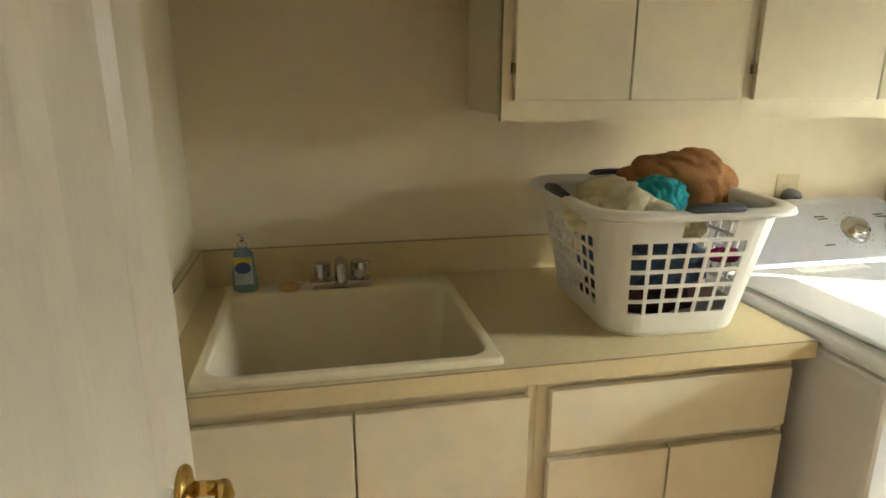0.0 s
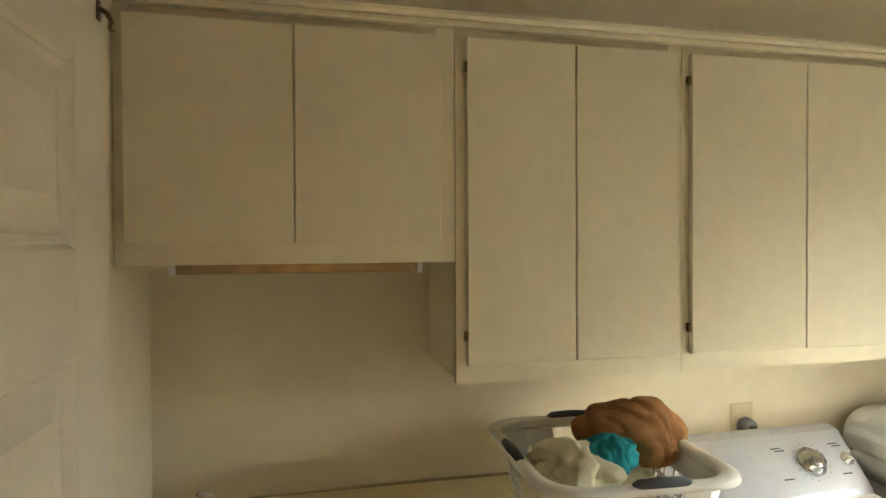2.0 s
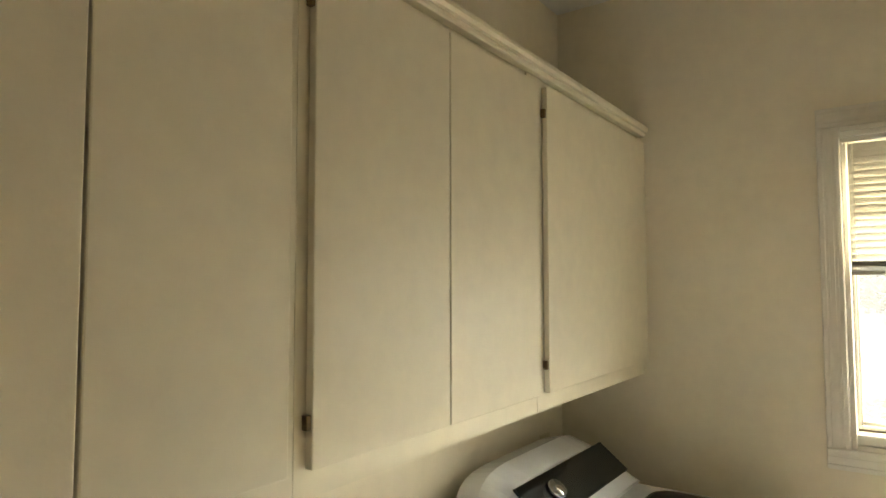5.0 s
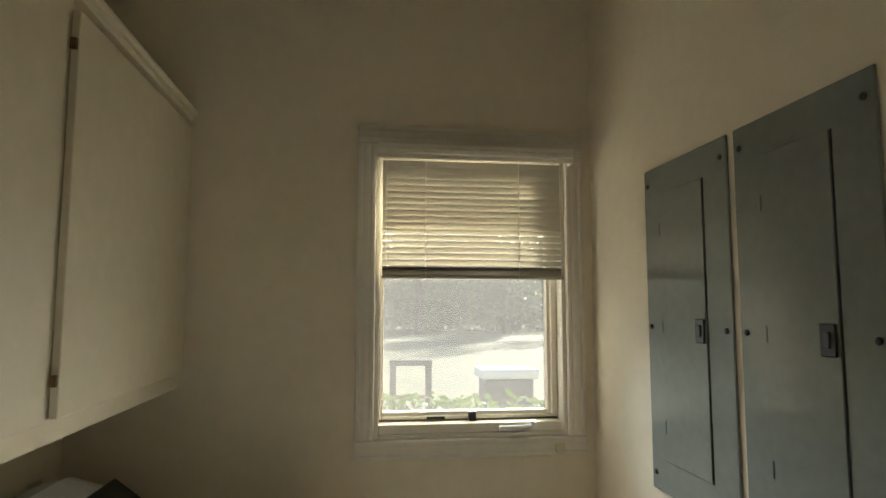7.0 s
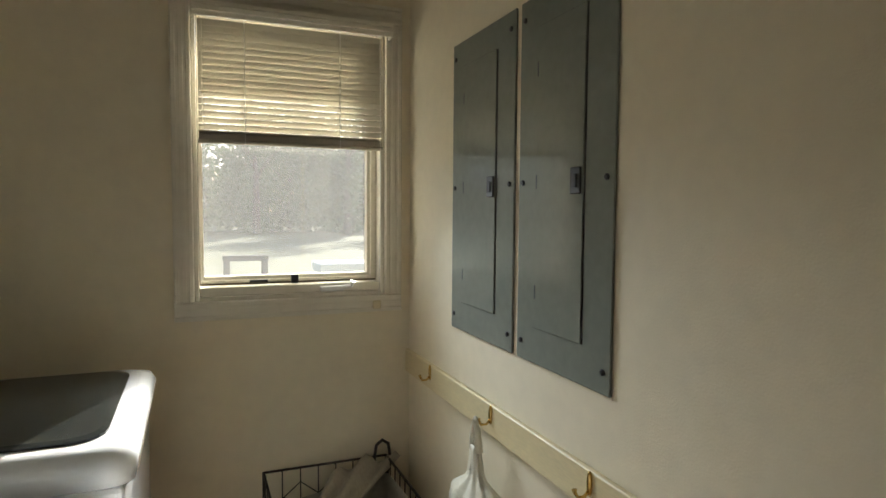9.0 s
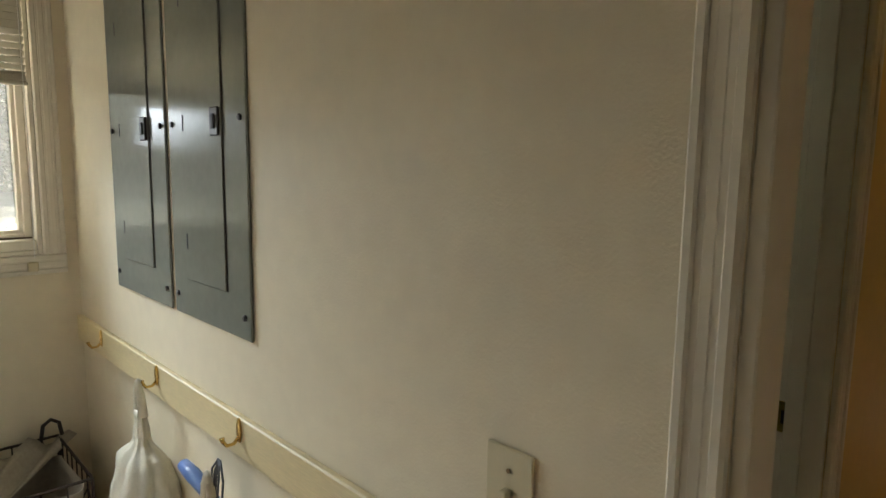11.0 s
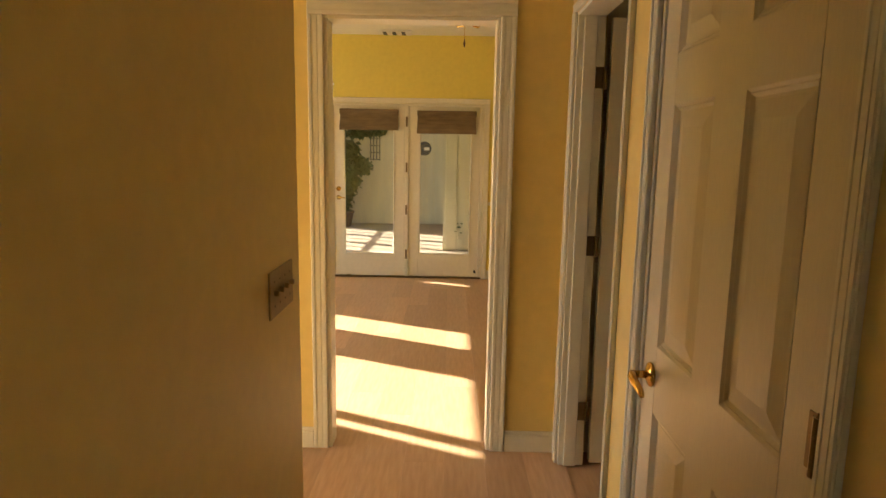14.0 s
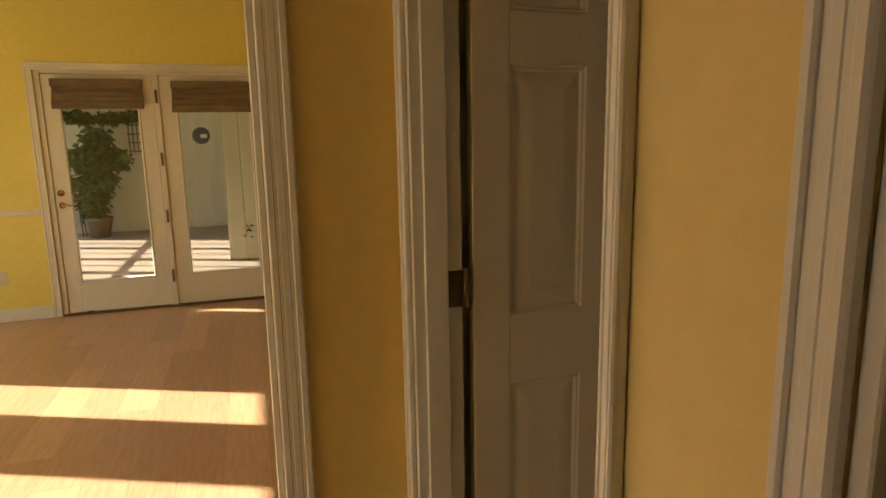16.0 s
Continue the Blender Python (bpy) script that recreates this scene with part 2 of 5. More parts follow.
def lathe(bm, prof, c, axis="z", seg=20):
    """Turn a profile of (radius, height) round an axis through c."""
    rings = []
    for r, h in prof:
        ring = []
        for k in range(seg):
            a = 2 * math.pi * k / seg
            p = (r * math.cos(a), r * math.sin(a), h)
            if axis == "x":
                p = (p[2], p[0], p[1])
            elif axis == "y":
                p = (p[0], p[2], p[1])
            ring.append(bm.verts.new(Vector(c) + Vector(p)))
        rings.append(ring)
    for a, b in zip(rings, rings[1:]):
        for k in range(seg):
            bm.faces.new((a[k], a[(k + 1) % seg], b[(k + 1) % seg], b[k]))
    bm.faces.new(rings[0][::-1])
    bm.faces.new(rings[-1])


def lt(prof, c, axis="z", seg=20):
    bm = bmesh.new()
    lathe(bm, prof, c, axis, seg)
    return bm


def finish(name, bm, material, smooth=None):
    bmesh.ops.recalc_face_normals(bm, faces=bm.faces)
    me = bpy.data.meshes.new(name)
    bm.to_mesh(me)
    bm.free()
    me.materials.append(material)
    if smooth:
        for p in me.polygons:
            p.use_smooth = True
    return new(name, me)


def part(name, bm, material, parent, label="", smooth=False):
    ob = finish(name, bm, material, smooth)
    ob.parent = parent
    if label:
        ob["label"] = label
    return ob


def thing(name, label, category, group="", base=(0, 0, 0), kind=""):
    ob = new(name)
    ob.empty_display_size = 0.05
    return tagged(ob, label, category, group, kind)


def solid(name, bm, material, label, category, group="", kind="", smooth=False):
    return tagged(finish(name, bm, material, smooth), label, category, group, kind)


def place(ob, m):
    """Move a finished thing whose parts were built round its own origin."""
    ob.matrix_basis = m
    return ob


def wall(name, axis, at0, at1, a0, a1, z0, z1, holes, material, label):
    """A wall slab between at0 and at1 across the axis, with holes (a0, a1, z0, z1) cut through it."""
    bm = bmesh.new()
    cuts_a = sorted({a0, a1, *[v for h in holes for v in h[:2]]})
    cuts_z = sorted({z0, z1, *[v for h in holes for v in h[2:]]})
    for p, q in zip(cuts_a, cuts_a[1:]):
        run = None
        for u, v in zip(cuts_z, cuts_z[1:]):
            if any(h[0] <= p + 1e-6 and q <= h[1] + 1e-6 and h[2] <= u + 1e-6 and v <= h[3] + 1e-6 for h in holes):
                continue
            if axis == "x":
                box(bm, at0, at1, p, q, u, v)
            else:
                box(bm, p, q, at0, at1, u, v)
    bmesh.ops.remove_doubles(bm, verts=bm.verts, dist=1e-5)
    inner = [f for f in bm.faces if sum(1 for g in bm.faces if g is not f and (g.calc_center_median() - f.calc_center_median()).length < 1e-4)]
    bmesh.ops.delete(bm, geom=inner, context="FACES")
    return tagged(finish(name, bm, material), label, "wall", kind="structure")


XE, YS, H = 2.935, -1.663, 2.74     # laundry: window wall, panel wall, ceiling
T = 0.12
TL = 0.072                            # thin wall between laundry and hall
HX, HC = 0.992, -3.93               # hall: east wall and its end
YO, YF = -5.07, -9.28               # wall with the cased opening, wall with the glazed doors
DX0, DX1, DH = 0.075, 0.873, 2.05   # laundry doorway
OX0, OX1 = 0.352, 1.143               # cased opening
FX = 3.95                           # family room east wall
SY = -14.8                          # sunroom back wall
BY0, BY1 = -2.57, -1.86             # bathroom doorway
MY = -3.12                          # bathroom mirror wall

# ---- structure ----
WIN = (-1.565, -0.925, 1.185, 2.145)
BWIN = (-2.42, -1.93, 1.22, 2.1)
wall("wall_north", "y", 0.0, 0.14, -0.12, XE + 0.16, 0, H, [], M_WALL, "plain off-white painted laundry wall behind the sink")
wall("wall_west", "x", -T, 0.0, YS - TL, 0.0, 0, H, [], M_WALL, "plain off-white painted laundry side wall")
wall("wall_east", "x", XE, XE + 0.16, YS - TL, 0.0, 0, H, [WIN], M_WALL, "off-white painted laundry wall with a window")
wall("wall_south", "y", YS - TL / 2, YS, 0.0, XE, 0, H, [(DX0, DX1, 0, DH)], M_WALL, "off-white painted laundry wall with breaker panels")
wall("wall_hall_north", "y", YS - TL, YS - TL / 2, 0.0, HX, 0, H, [(DX0, DX1, 0, DH)], M_HALL, "yellow painted hall wall round the laundry doorway, tinted orange for its warm light")
WH = 0.035                          # hall west wall face
CLO = (-3.857, -3.04, 0, DH)
FAR = (-4.955, -4.128, 0, DH)
wall("wall_hall_west", "x", WH - T, WH, YO, YS - TL, 0, H, [CLO, FAR], M_HALL, "yellow painted hall wall with two doors, tinted orange for its warm light")
wall("wall_hall_east", "x", HX, HX + T / 2, HC, YS - TL, 0, H, [(BY0, BY1, 0, DH)], M_HALL, "yellow painted hall wall beside the bathroom door, tinted orange for its warm light")
wall("wall_bath_west", "x", HX + T / 2, HX + T, MY, YS - TL, 0, H, [(BY0, BY1, 0, DH)], M_GREEN, "green painted bathroom wall")
wall("wall_corridor_north", "y", HC, HC + 0.06, HX + T / 2, FX, 0, H, [], M_HALL, "yellow painted side corridor wall")
wall("wall_opening", "y", YO - T / 2, YO, -T, FX, 0, H, [(OX0, OX1, 0, 2.05)], M_HALL, "yellow painted wall with a white cased opening")
wall("wall_family_north", "y", YO - T, YO - T / 2, -1.6, FX, 0, H, [(OX0, OX1, 0, 2.05)], M_FAM, "bright yellow family room wall")
wall("wall_bath_north", "y", YS - TL, YS - TL / 2, HX + T, XE + 0.16, 0, H, [], M_GREEN, "green painted bathroom wall")
wall("wall_bath_south", "y", MY - 0.08, MY, HX + T / 2, XE + 0.16, 0, H, [], M_GREEN, "green painted bathroom wall behind the mirror")
wall("wall_bath_east", "x", XE, XE + 0.16, MY, YS - TL, 0, H, [BWIN], M_GREEN, "green painted bathroom wall with a window")
# unseen end wall; its opening is assumed, to go with the added lamp
wall("wall_corridor_east", "x", FX, FX + T, YO, HC + 0.06, 0, H, [(-4.95, -4.05, 0.85, 2.1)], M_HALL, "yellow painted unseen end of the side corridor with an assumed opening")
FWIN = [(-8.715, -8.245, 0.25, 2.06), (-7.70, -6.78, 0.25, 2.06), (-6.73, -6.60, 0.25, 2.06)]
wall("wall_family_east", "x", FX, FX + 0.14, YF, YO, 0, H, FWIN, M_FAM, "yellow family room wall with tall windows")
wall("wall_family_west", "x", -1.72, -1.6, YF, YO - T, 0, H, [], M_FAM, "bright yellow family room wall")
wall("wall_family_south", "y", YF - 0.14, YF, -1.72, FX + 0.14, 0, H, [(0.185, 1.935, 0.0, 2.0)], M_FAM, "bright yellow wall with glazed double doors")
wall("wall_closet", "x", -0.95, -0.9, YO, YS - TL, 0, H, [], M_WALL, "dim wall of the room behind the hall doors")
wall("wall_closet_south", "y", YO - T / 2, YO, -0.95, -T, 0, H, [], M_WALL, "dim wall of the room behind the hall doors")
wall("wall_closet_north", "y", YS - TL, YS - TL / 2, -0.95, -T, 0, H, [], M_WALL, "dim wall of the room behind the hall doors")
SWIN = [(-14.6 + 0.85 * i, -14.6 + 0.85 * i + 0.74, 0.35, 2.1) for i in range(6)]
wall("wall_sunroom_east", "x", FX, FX + 0.14, SY, YF - 0.14, 0, H, SWIN, M_PANELWALL, "sunroom wall made mostly of windows")
wall("wall_sunroom_south", "y", SY - T, SY, -1.72, FX + 0.14, 0, H, [], M_PANELWALL, "pale boarded sunroom back wall")
wall("wall_sunroom_far_west", "x", -1.72, -1.6, SY, YF - 0.14, 0, H, [], M_PANELWALL, "pale boarded sunroom side wall")


def slab(name, x0, x1, y0, y1, z0, z1, material, label, category):
    return solid(name, bx(x0, x1, y0, y1, z0, z1), material, label, category, kind="structure")


slab("ceiling", -1.72, FX + 0.14, SY - T, 0.14, H, H + 0.1, M_CEIL, "flat white painted ceiling", "ceiling")
floor = slab("floor", -1.72, FX + 0.14, YF - 0.14, 0.14, -0.12, -0.008, M_PLANK, "honey coloured laminate plank floor", "floor")
slab("floor_sunroom", -1.72, FX + 0.14, SY - T, YF - 0.14, -0.12, -0.004, M_SUNFLOOR, "brown sunroom floor in bright sun", "floor")
slab("ground", -900, 900, -900, 900, -0.6, -0.45, M_GRASS, "dry lawn in low sun", "ground")

# ---- laundry: casings, doors ----


def casing(name, axis, at, a0, a1, top, side, w=0.075, label="white moulded door casing", sill=None):
    """Moulded casing round an opening on one face of a wall: legs, head; three stepped strips each."""
    th = thing(name, label, "trim", kind="structure")
    bot = 0.0 if sill is None else sill

    def strip(nm, p0, p1, z0, z1, vertical, outer_at):
        bm = bmesh.new()
        n = 4
        for i, (d, f0, f1) in enumerate(((0.0138, 0.0, 1.0), (0.0155, 0.03, 0.28), (0.0150, 0.36, 0.64), (0.0185, 0.74, 0.975))):
            if vertical:
                lo, hi = (p0 + (p1 - p0) * f0, p0 + (p1 - p0) * f1)
                u0, u1 = z0, z1
                a, b = sorted((at, at + side * d))
                if axis == "x":
                    box(bm, a, b, min(lo, hi), max(lo, hi), u0, u1, 0.0025)
                else:
                    box(bm, min(lo, hi), max(lo, hi), a, b, u0, u1, 0.0025)
            else:
                lo, hi = z0 + (z1 - z0) * f0, z0 + (z1 - z0) * f1
                a, b = sorted((at, at + side * d))
                if axis == "x":
                    box(bm, a, b, p0, p1, min(lo, hi), max(lo, hi), 0.0025)
                else:
                    box(bm, p0, p1, a, b, min(lo, hi), max(lo, hi), 0.0025)
        part(nm, bm, M_TRIM, th)
    strip("casing_leg", a0, a0 - w, bot, top, True, 0)
    strip("casing_leg", a1, a1 + w, bot, top, True, 0)
    strip("casing_head", a0 - w, a1 + w, top, top + w, False, 0)
    if sill is not None:
        strip("casing_apron", a0 - w, a1 + w, sill, sill - w, False, 0)
    return th


def jamb(name, axis, at0, at1, a0, a1, top, label="white painted door jamb lining", stop=True):
    th = thing(name, label, "trim", kind="structure")
    c = (at0 + at1) / 2
    for nm, v in (("jamb_post", (a0, a0 + 0.016)), ("jamb_post", (a1 - 0.016, a1))):
        bm = bmesh.new()
        if axis == "x":
            box(bm, at0, at1, v[0], v[1], 0, top, 0.002)
        else:
            box(bm, v[0], v[1], at0, at1, 0, top, 0.002)
        if stop:
            s0, s1 = (v[1], v[1] + 0.011) if v[0] == a0 else (v[0] - 0.011, v[0])
            if axis == "x":
                box(bm, c - 0.018, c + 0.018, s0, s1, 0, top - 0.016, 0.002)
            else:
                box(bm, s0, s1, c - 0.018, c + 0.018, 0, top - 0.016, 0.002)
        part(nm, bm, M_TRIM, th)
    bm = bmesh.new()
    if axis == "x":
        box(bm, at0, at1, a0 + 0.016, a1 - 0.016, top - 0.016, top, 0.002)
    else:
        box(bm, a0 + 0.016, a1 - 0.016, at0, at1, top - 0.016, top, 0.002)
    part("jamb_head", bm, M_TRIM, th)
    return th


def lever(parent, x, z, face, away, m=None):
    """Brass lever: rose, neck and a drooping lever that points along away (+1 or -1 in local x)."""
    y = face
    s = 1 if face > 0 else -1
    rose = bmesh.new()
    lathe(rose, [(0.004, 0), (0.031, 0), (0.033, 0.004 * s), (0.030, 0.009 * s), (0.018, 0.013 * s), (0.012, 0.016 * s)], (x, y, z), "y", 24)
    h = part("handle", rose, M_BRASS, parent, "polished brass lever handle", True)
    bm = bmesh.new()
    tube(bm, [(x, y + 0.012 * s, z), (x, y + 0.05 * s, z)], [0.011, 0.009], 12)
    pts = [(x, y + 0.05 * s, z), (x + away * 0.02, y + 0.057 * s, z + 0.002), (x + away * 0.045, y + 0.058 * s, z - 0.004),
           (x + away * 0.07, y + 0.056 * s, z - 0.009), (x + away * 0.088, y + 0.054 * s, z - 0.016), (x + away * 0.096, y + 0.053 * s, z - 0.025)]
    tube(bm, pts, [0.012, 0.012, 0.011, 0.010, 0.0085, 0.006], 12)
    part("lever", bm, M_BRASS, h, smooth=True)


def six_panel_door(name, w, label, knob_z=0.9, hinge_faces=(), lever_sides=(1, -1), h=2.03, material=None):
    """Door leaf: hinge edge at local x = 0, thickness round y = 0."""
    material = material or M_DOOR
    th = thing(name, label, "door")
    t = 0.0175
    st, mid = 0.097, 0.137
    pw = (w - 2 * st - mid) / 2
    bands = [(0.22, 0.79), (0.968, 1.572), (1.69, 1.90)]
    bm = bmesh.new()
    box(bm, 0, st, -t, t, 0.01, h, 0.0025)
    box(bm, w - st, w, -t, t, 0.01, h, 0.0025)
    box(bm, st + pw, st + pw + mid, -t, t, 0.01, h)
    zs = [0.01] + [z for b in bands for z in b] + [h]
    for z0, z1 in zip(zs[::2], zs[1::2]):
        box(bm, st, st + pw, -t, t, z0, z1)
        box(bm, st + pw + mid, w - st, -t, t, z0, z1)
    part("leaf", bm, material, th)
    for x0 in (st, st + pw + mid):
        for z0, z1 in bands:
            bm = bmesh.new()
            box(bm, x0, x0 + pw, -0.0075, 0.0075, z0, z1)
            for s in (-1, 1):
                # sloped moulding round the panel and a raised field with bevelled sides
                for o0, o1, y0, y1 in ((0.0, 0.006, 0.0172, 0.0125), (0.006, 0.009, 0.0125, 0.0135), (0.009, 0.016, 0.0135, 0.0078), (0.022, 0.056, 0.0078, 0.0150)):
                    r = []
                    for o, y in ((o0, y0), (o1, y1)):
                        r.append([bm.verts.new((px, s * y, pz)) for px, pz in ((x0 + o, z0 + o), (x0 + pw - o, z0 + o), (x0 + pw - o, z1 - o), (x0 + o, z1 - o))])
                    for k in range(4):
                        bm.faces.new((r[0][k], r[0][(k + 1) % 4], r[1][(k + 1) % 4], r[1][k]))
                    if o1 > 0.05:
                        bm.faces.new(r[1])
            ob = part("panel", bm, material, th)
    for s in lever_sides:
        lever(th, w - 0.07, knob_z, s * t, -1)
    bm = bx(w - 0.0005, w + 0.0015, -0.013, 0.013, knob_z - 0.028, knob_z + 0.028)
    part("latch_plate", bm, M_BRASS, th, "brass latch plate")
    for s in hinge_faces:
        for z in (0.23, 1.04, 1.80):
            bm = bmesh.new()
            tube(bm, [(-0.003, s * (t + 0.008), z - 0.045), (-0.003, s * (t + 0.008), z + 0.045)], 0.0075, 10)
            tube(bm, [(-0.003, s * (t + 0.008), z + 0.045), (-0.003, s * (t + 0.008), z + 0.052)], [0.0045, 0.002], 10)
            box(bm, 0.0, 0.03, s * t - 0.0008, s * t + 0.002, z - 0.044, z + 0.044)
            part("hinge", bm, M_OLDBRASS, th, "aged brass butt hinge")
    return th


casing("door_casing_1", "y", YS, DX0, DX1, DH, 1, 0.05)
casing("door_casing_2", "y", YS - TL, DX0, DX1, DH, -1, 0.05)
jamb("door_jamb_1", "y", YS - TL, YS, DX0, DX1, DH, stop=False)
door = six_panel_door("laundry_door", 0.76, "white six-panel door standing open against the wall", 0.945, (), (1, -1))
place(door, pose(0.098, YS + 0.02, 0.0, 0, 0, 87.6))
hk = thing("robe_hook", "small dark metal robe hook screwed to the laundry door", "hook")
bm = bmesh.new()
box(bm, -0.011, 0.011, 0.0, 0.004, -0.02, 0.03, 0.0015)
part("plate", bm, M_OLDBRASS, hk)
part("prong", tb([(0, 0.003, 0.01), (0, 0.02, 0.0), (0, 0.03, -0.02), (0, 0.026, -0.035), (0, 0.034, -0.045)], [0.007, 0.006, 0.006, 0.005, 0.007]), M_OLDBRASS, hk, smooth=True)
place(hk, pose(0.098, YS + 0.02, 0.0, 0, 0, 87.6) @ pose(0.735, -0.0185, 1.975, 0, 0, 180) @ Matrix.Scale(0.5, 4))

# strike plate of the laundry doorway
sp = solid("strike_plate", bx(DX1 - 0.0178, DX1 - 0.0155, YS - 0.045, YS - 0.012, 0.895, 0.955), M_OLDBRASS, "brass strike plate let into the laundry jamb", "hardware")

# ---- laundry: wall cupboards ----


def flat_door(parent, x0, x1, z0, z1, y=-0.32, t=0.018):
    d = part("door", bx(x0, x1, y - t, y - 0.002, z0, z1, bev=0.0025, seg=2), M_CAB, parent)
    return d


def door_hinges(parent, x, z0, z1, y=-0.333):
    for z in (z0 + 0.07, z1 - 0.07):
        part("hinge", bx(x - 0.006, x + 0.003, y - 0.004, y + 0.008, z - 0.011, z + 0.011, bev=0.001), M_OLDBRASS, parent, "small brass cupboard hinge")


TX, D0, D1 = 0.742, 1.402, 2.178
cab = thing("short_wall_cupboard", "cream flat-fronted wall cupboard with two doors above the sink", "cupboard")
part("carcass", bx(0.004, TX - 0.002, -0.315, -0.002, 1.66, 2.2), M_CAB, cab)
bm = bmesh.new()
box(bm, 0.003, 0.035, -0.32, -0.3, 1.648, 2.2)
box(bm, TX - 0.045, TX - 0.002, -0.32, -0.3, 1.648, 2.2)
box(bm, 0.035, TX - 0.045, -0.32, -0.3, 1.648, 1.70)
part("face_frame", bm, M_CAB, cab)
flat_door(cab, 0.024, 0.369, 1.694, D1)
flat_door(cab, 0.3725, 0.703, 1.694, D1)
cab2 = thing("tall_wall_cupboard", "cream flat-fronted wall cupboard with two tall doors", "cupboard", "tall wall cupboards")
part("carcass", bx(TX, 1.345, -0.315, -0.002, 1.37, 2.2), M_CAB, cab2)
bm = bmesh.new()
box(bm, TX, 0.775, -0.32, -0.3, 1.357, 2.2)
box(bm, 1.305, 1.345, -0.32, -0.3, 1.357, 2.2)
box(bm, 0.775, 1.305, -0.32, -0.3, 1.357, 1.41)
part("face_frame", bm, M_CAB, cab2)
flat_door(cab2, 0.767, 1.042, D0, D1)
flat_door(cab2, 1.0455, 1.322, D0, D1)
door_hinges(cab2, 0.766, D0, D1)
cab3 = thing("tall_wall_cupboard", "cream flat-fronted wall cupboard above the washing machine", "cupboard", "tall wall cupboards")
part("carcass", bx(1.346, 2.11, -0.315, -0.002, 1.37, 2.2), M_CAB, cab3)
bm = bmesh.new()
box(bm, 1.346, 1.38, -0.32, -0.3, 1.357, 2.2)
box(bm, 2.07, 2.11, -0.32, -0.3, 1.357, 2.2)
box(bm, 1.38, 2.07, -0.32, -0.3, 1.357, 1.41)
part("face_frame", bm, M_CAB, cab3)
flat_door(cab3, 1.366, 1.716, D0, D1)
flat_door(cab3, 1.7195, 2.098, D0, D1)
door_hinges(cab3, 1.362, D0, D1)
cab4 = thing("tall_wall_cupboard", "cream flat-fronted single-door wall cupboard in the corner", "cupboard", "tall wall cupboards")
part("carcass", bx(2.111, XE - 0.003, -0.315, -0.002, 1.37, 2.2), M_CAB, cab4)
bm = bmesh.new()
box(bm, 2.111, 2.15, -0.32, -0.3, 1.357, 2.2)
box(bm, XE - 0.04, XE - 0.003, -0.32, -0.3, 1.357, 2.2)
box(bm, 2.15, XE - 0.04, -0.32, -0.3, 1.357, 1.41)
part("face_frame", bm, M_CAB, cab4)
flat_door(cab4, 2.145, XE - 0.012, D0, D1)
door_hinges(cab4, 2.139, D0, D1)
bm = bmesh.new()
box(bm, 0.003, XE - 0.003, -0.338, -0.3, 2.2, 2.215, 0.003)
box(bm, 0.003, XE - 0.003, -0.352, -0.3, 2.215, 2.236, 0.006)
solid("cupboard_cornice", bm, M_CAB, "cream moulding along the top of the wall cupboards", "moulding")
solid("cupboard_top", bx(0.003, XE - 0.003, -0.3, -0.003, 2.201, 2.214), M_CAB, "flat cream top of the wall cupboards", "shelf")

lamp = thing("under_cupboard_light", "unlit fluorescent strip light under the short cupboard", "light")
part("housing", bx(0.10, 0.668, -0.275, -0.20, 1.641, 1.66, bev=0.003), M_WHITEPL, lamp)
part("reflector_lip", bx(0.115, 0.655, -0.285, -0.278, 1.626, 1.647, bev=0.002), mat("brushed_reflector", (0.62, 0.5, 0.36), 0.22, 1.0, var=0.2, scale=3), lamp, "shiny metal reflector lip")
for x in (0.10, 0.655):
    part("end_cap", bx(x, x + 0.013, -0.286, -0.2, 1.622, 1.648, bev=0.002), M_WHITEPL, lamp)

# ---- laundry: base units, worktop, sink ----
bu = thing("sink_base_unit", "cream base unit with two flat doors below the sink", "cabinet")
part("side_panel", bx(0.004, 0.022, -0.60, -0.01, 0.10, 0.868), M_CAB, bu)
part("side_panel", bx(0.73, 0.748, -0.60, -0.01, 0.10, 0.868), M_CAB, bu)
part("bottom_panel", bx(0.0225, 0.7295, -0.58, -0.02, 0.10, 0.118), M_CAB, bu)
part("back_panel", bx(0.0225, 0.7295, -0.0195, -0.01, 0.10, 0.868), M_CAB, bu)
part("face_rail", bx(0.0225, 0.7295, -0.60, -0.594, 0.80, 0.868), M_CAB, bu)
part("face_rail", bx(0.0225, 0.7295, -0.60, -0.5805, 0.10, 0.16), M_CAB, bu)
part("face_stile", bx(0.35, 0.40, -0.60, -0.594, 0.1605, 0.7995), M_CAB, bu)
part("plinth", bx(0.004, 0.748, -0.53, -0.02, 0.0, 0.10), M_CAB, bu)
for x0, x1 in ((0.02, 0.3735), (0.3775, 0.727)):
    part("door", bx(x0, x1, -0.62, -0.602, 0.13, 0.832, bev=0.0025, seg=2), M_CAB, bu)
bu2 = thing("drawer_base_unit", "cream base unit with a wide drawer over two doors", "cabinet")
part("carcass", bx(0.749, 1.345, -0.60, -0.01, 0.10, 0.868), M_CAB, bu2)
part("plinth", bx(0.749, 1.345, -0.53, -0.02, 0.0, 0.10), M_CAB, bu2)
part("drawer_front", bx(0.774, 1.332, -0.622, -0.602, 0.70, 0.84, bev=0.0025, seg=2), M_CAB, bu2)
for x0, x1 in ((0.774, 1.0505), (1.0545, 1.332)):
    part("door", bx(x0, x1, -0.622, -0.602, 0.13, 0.676, bev=0.0025, seg=2), M_CAB, bu2)

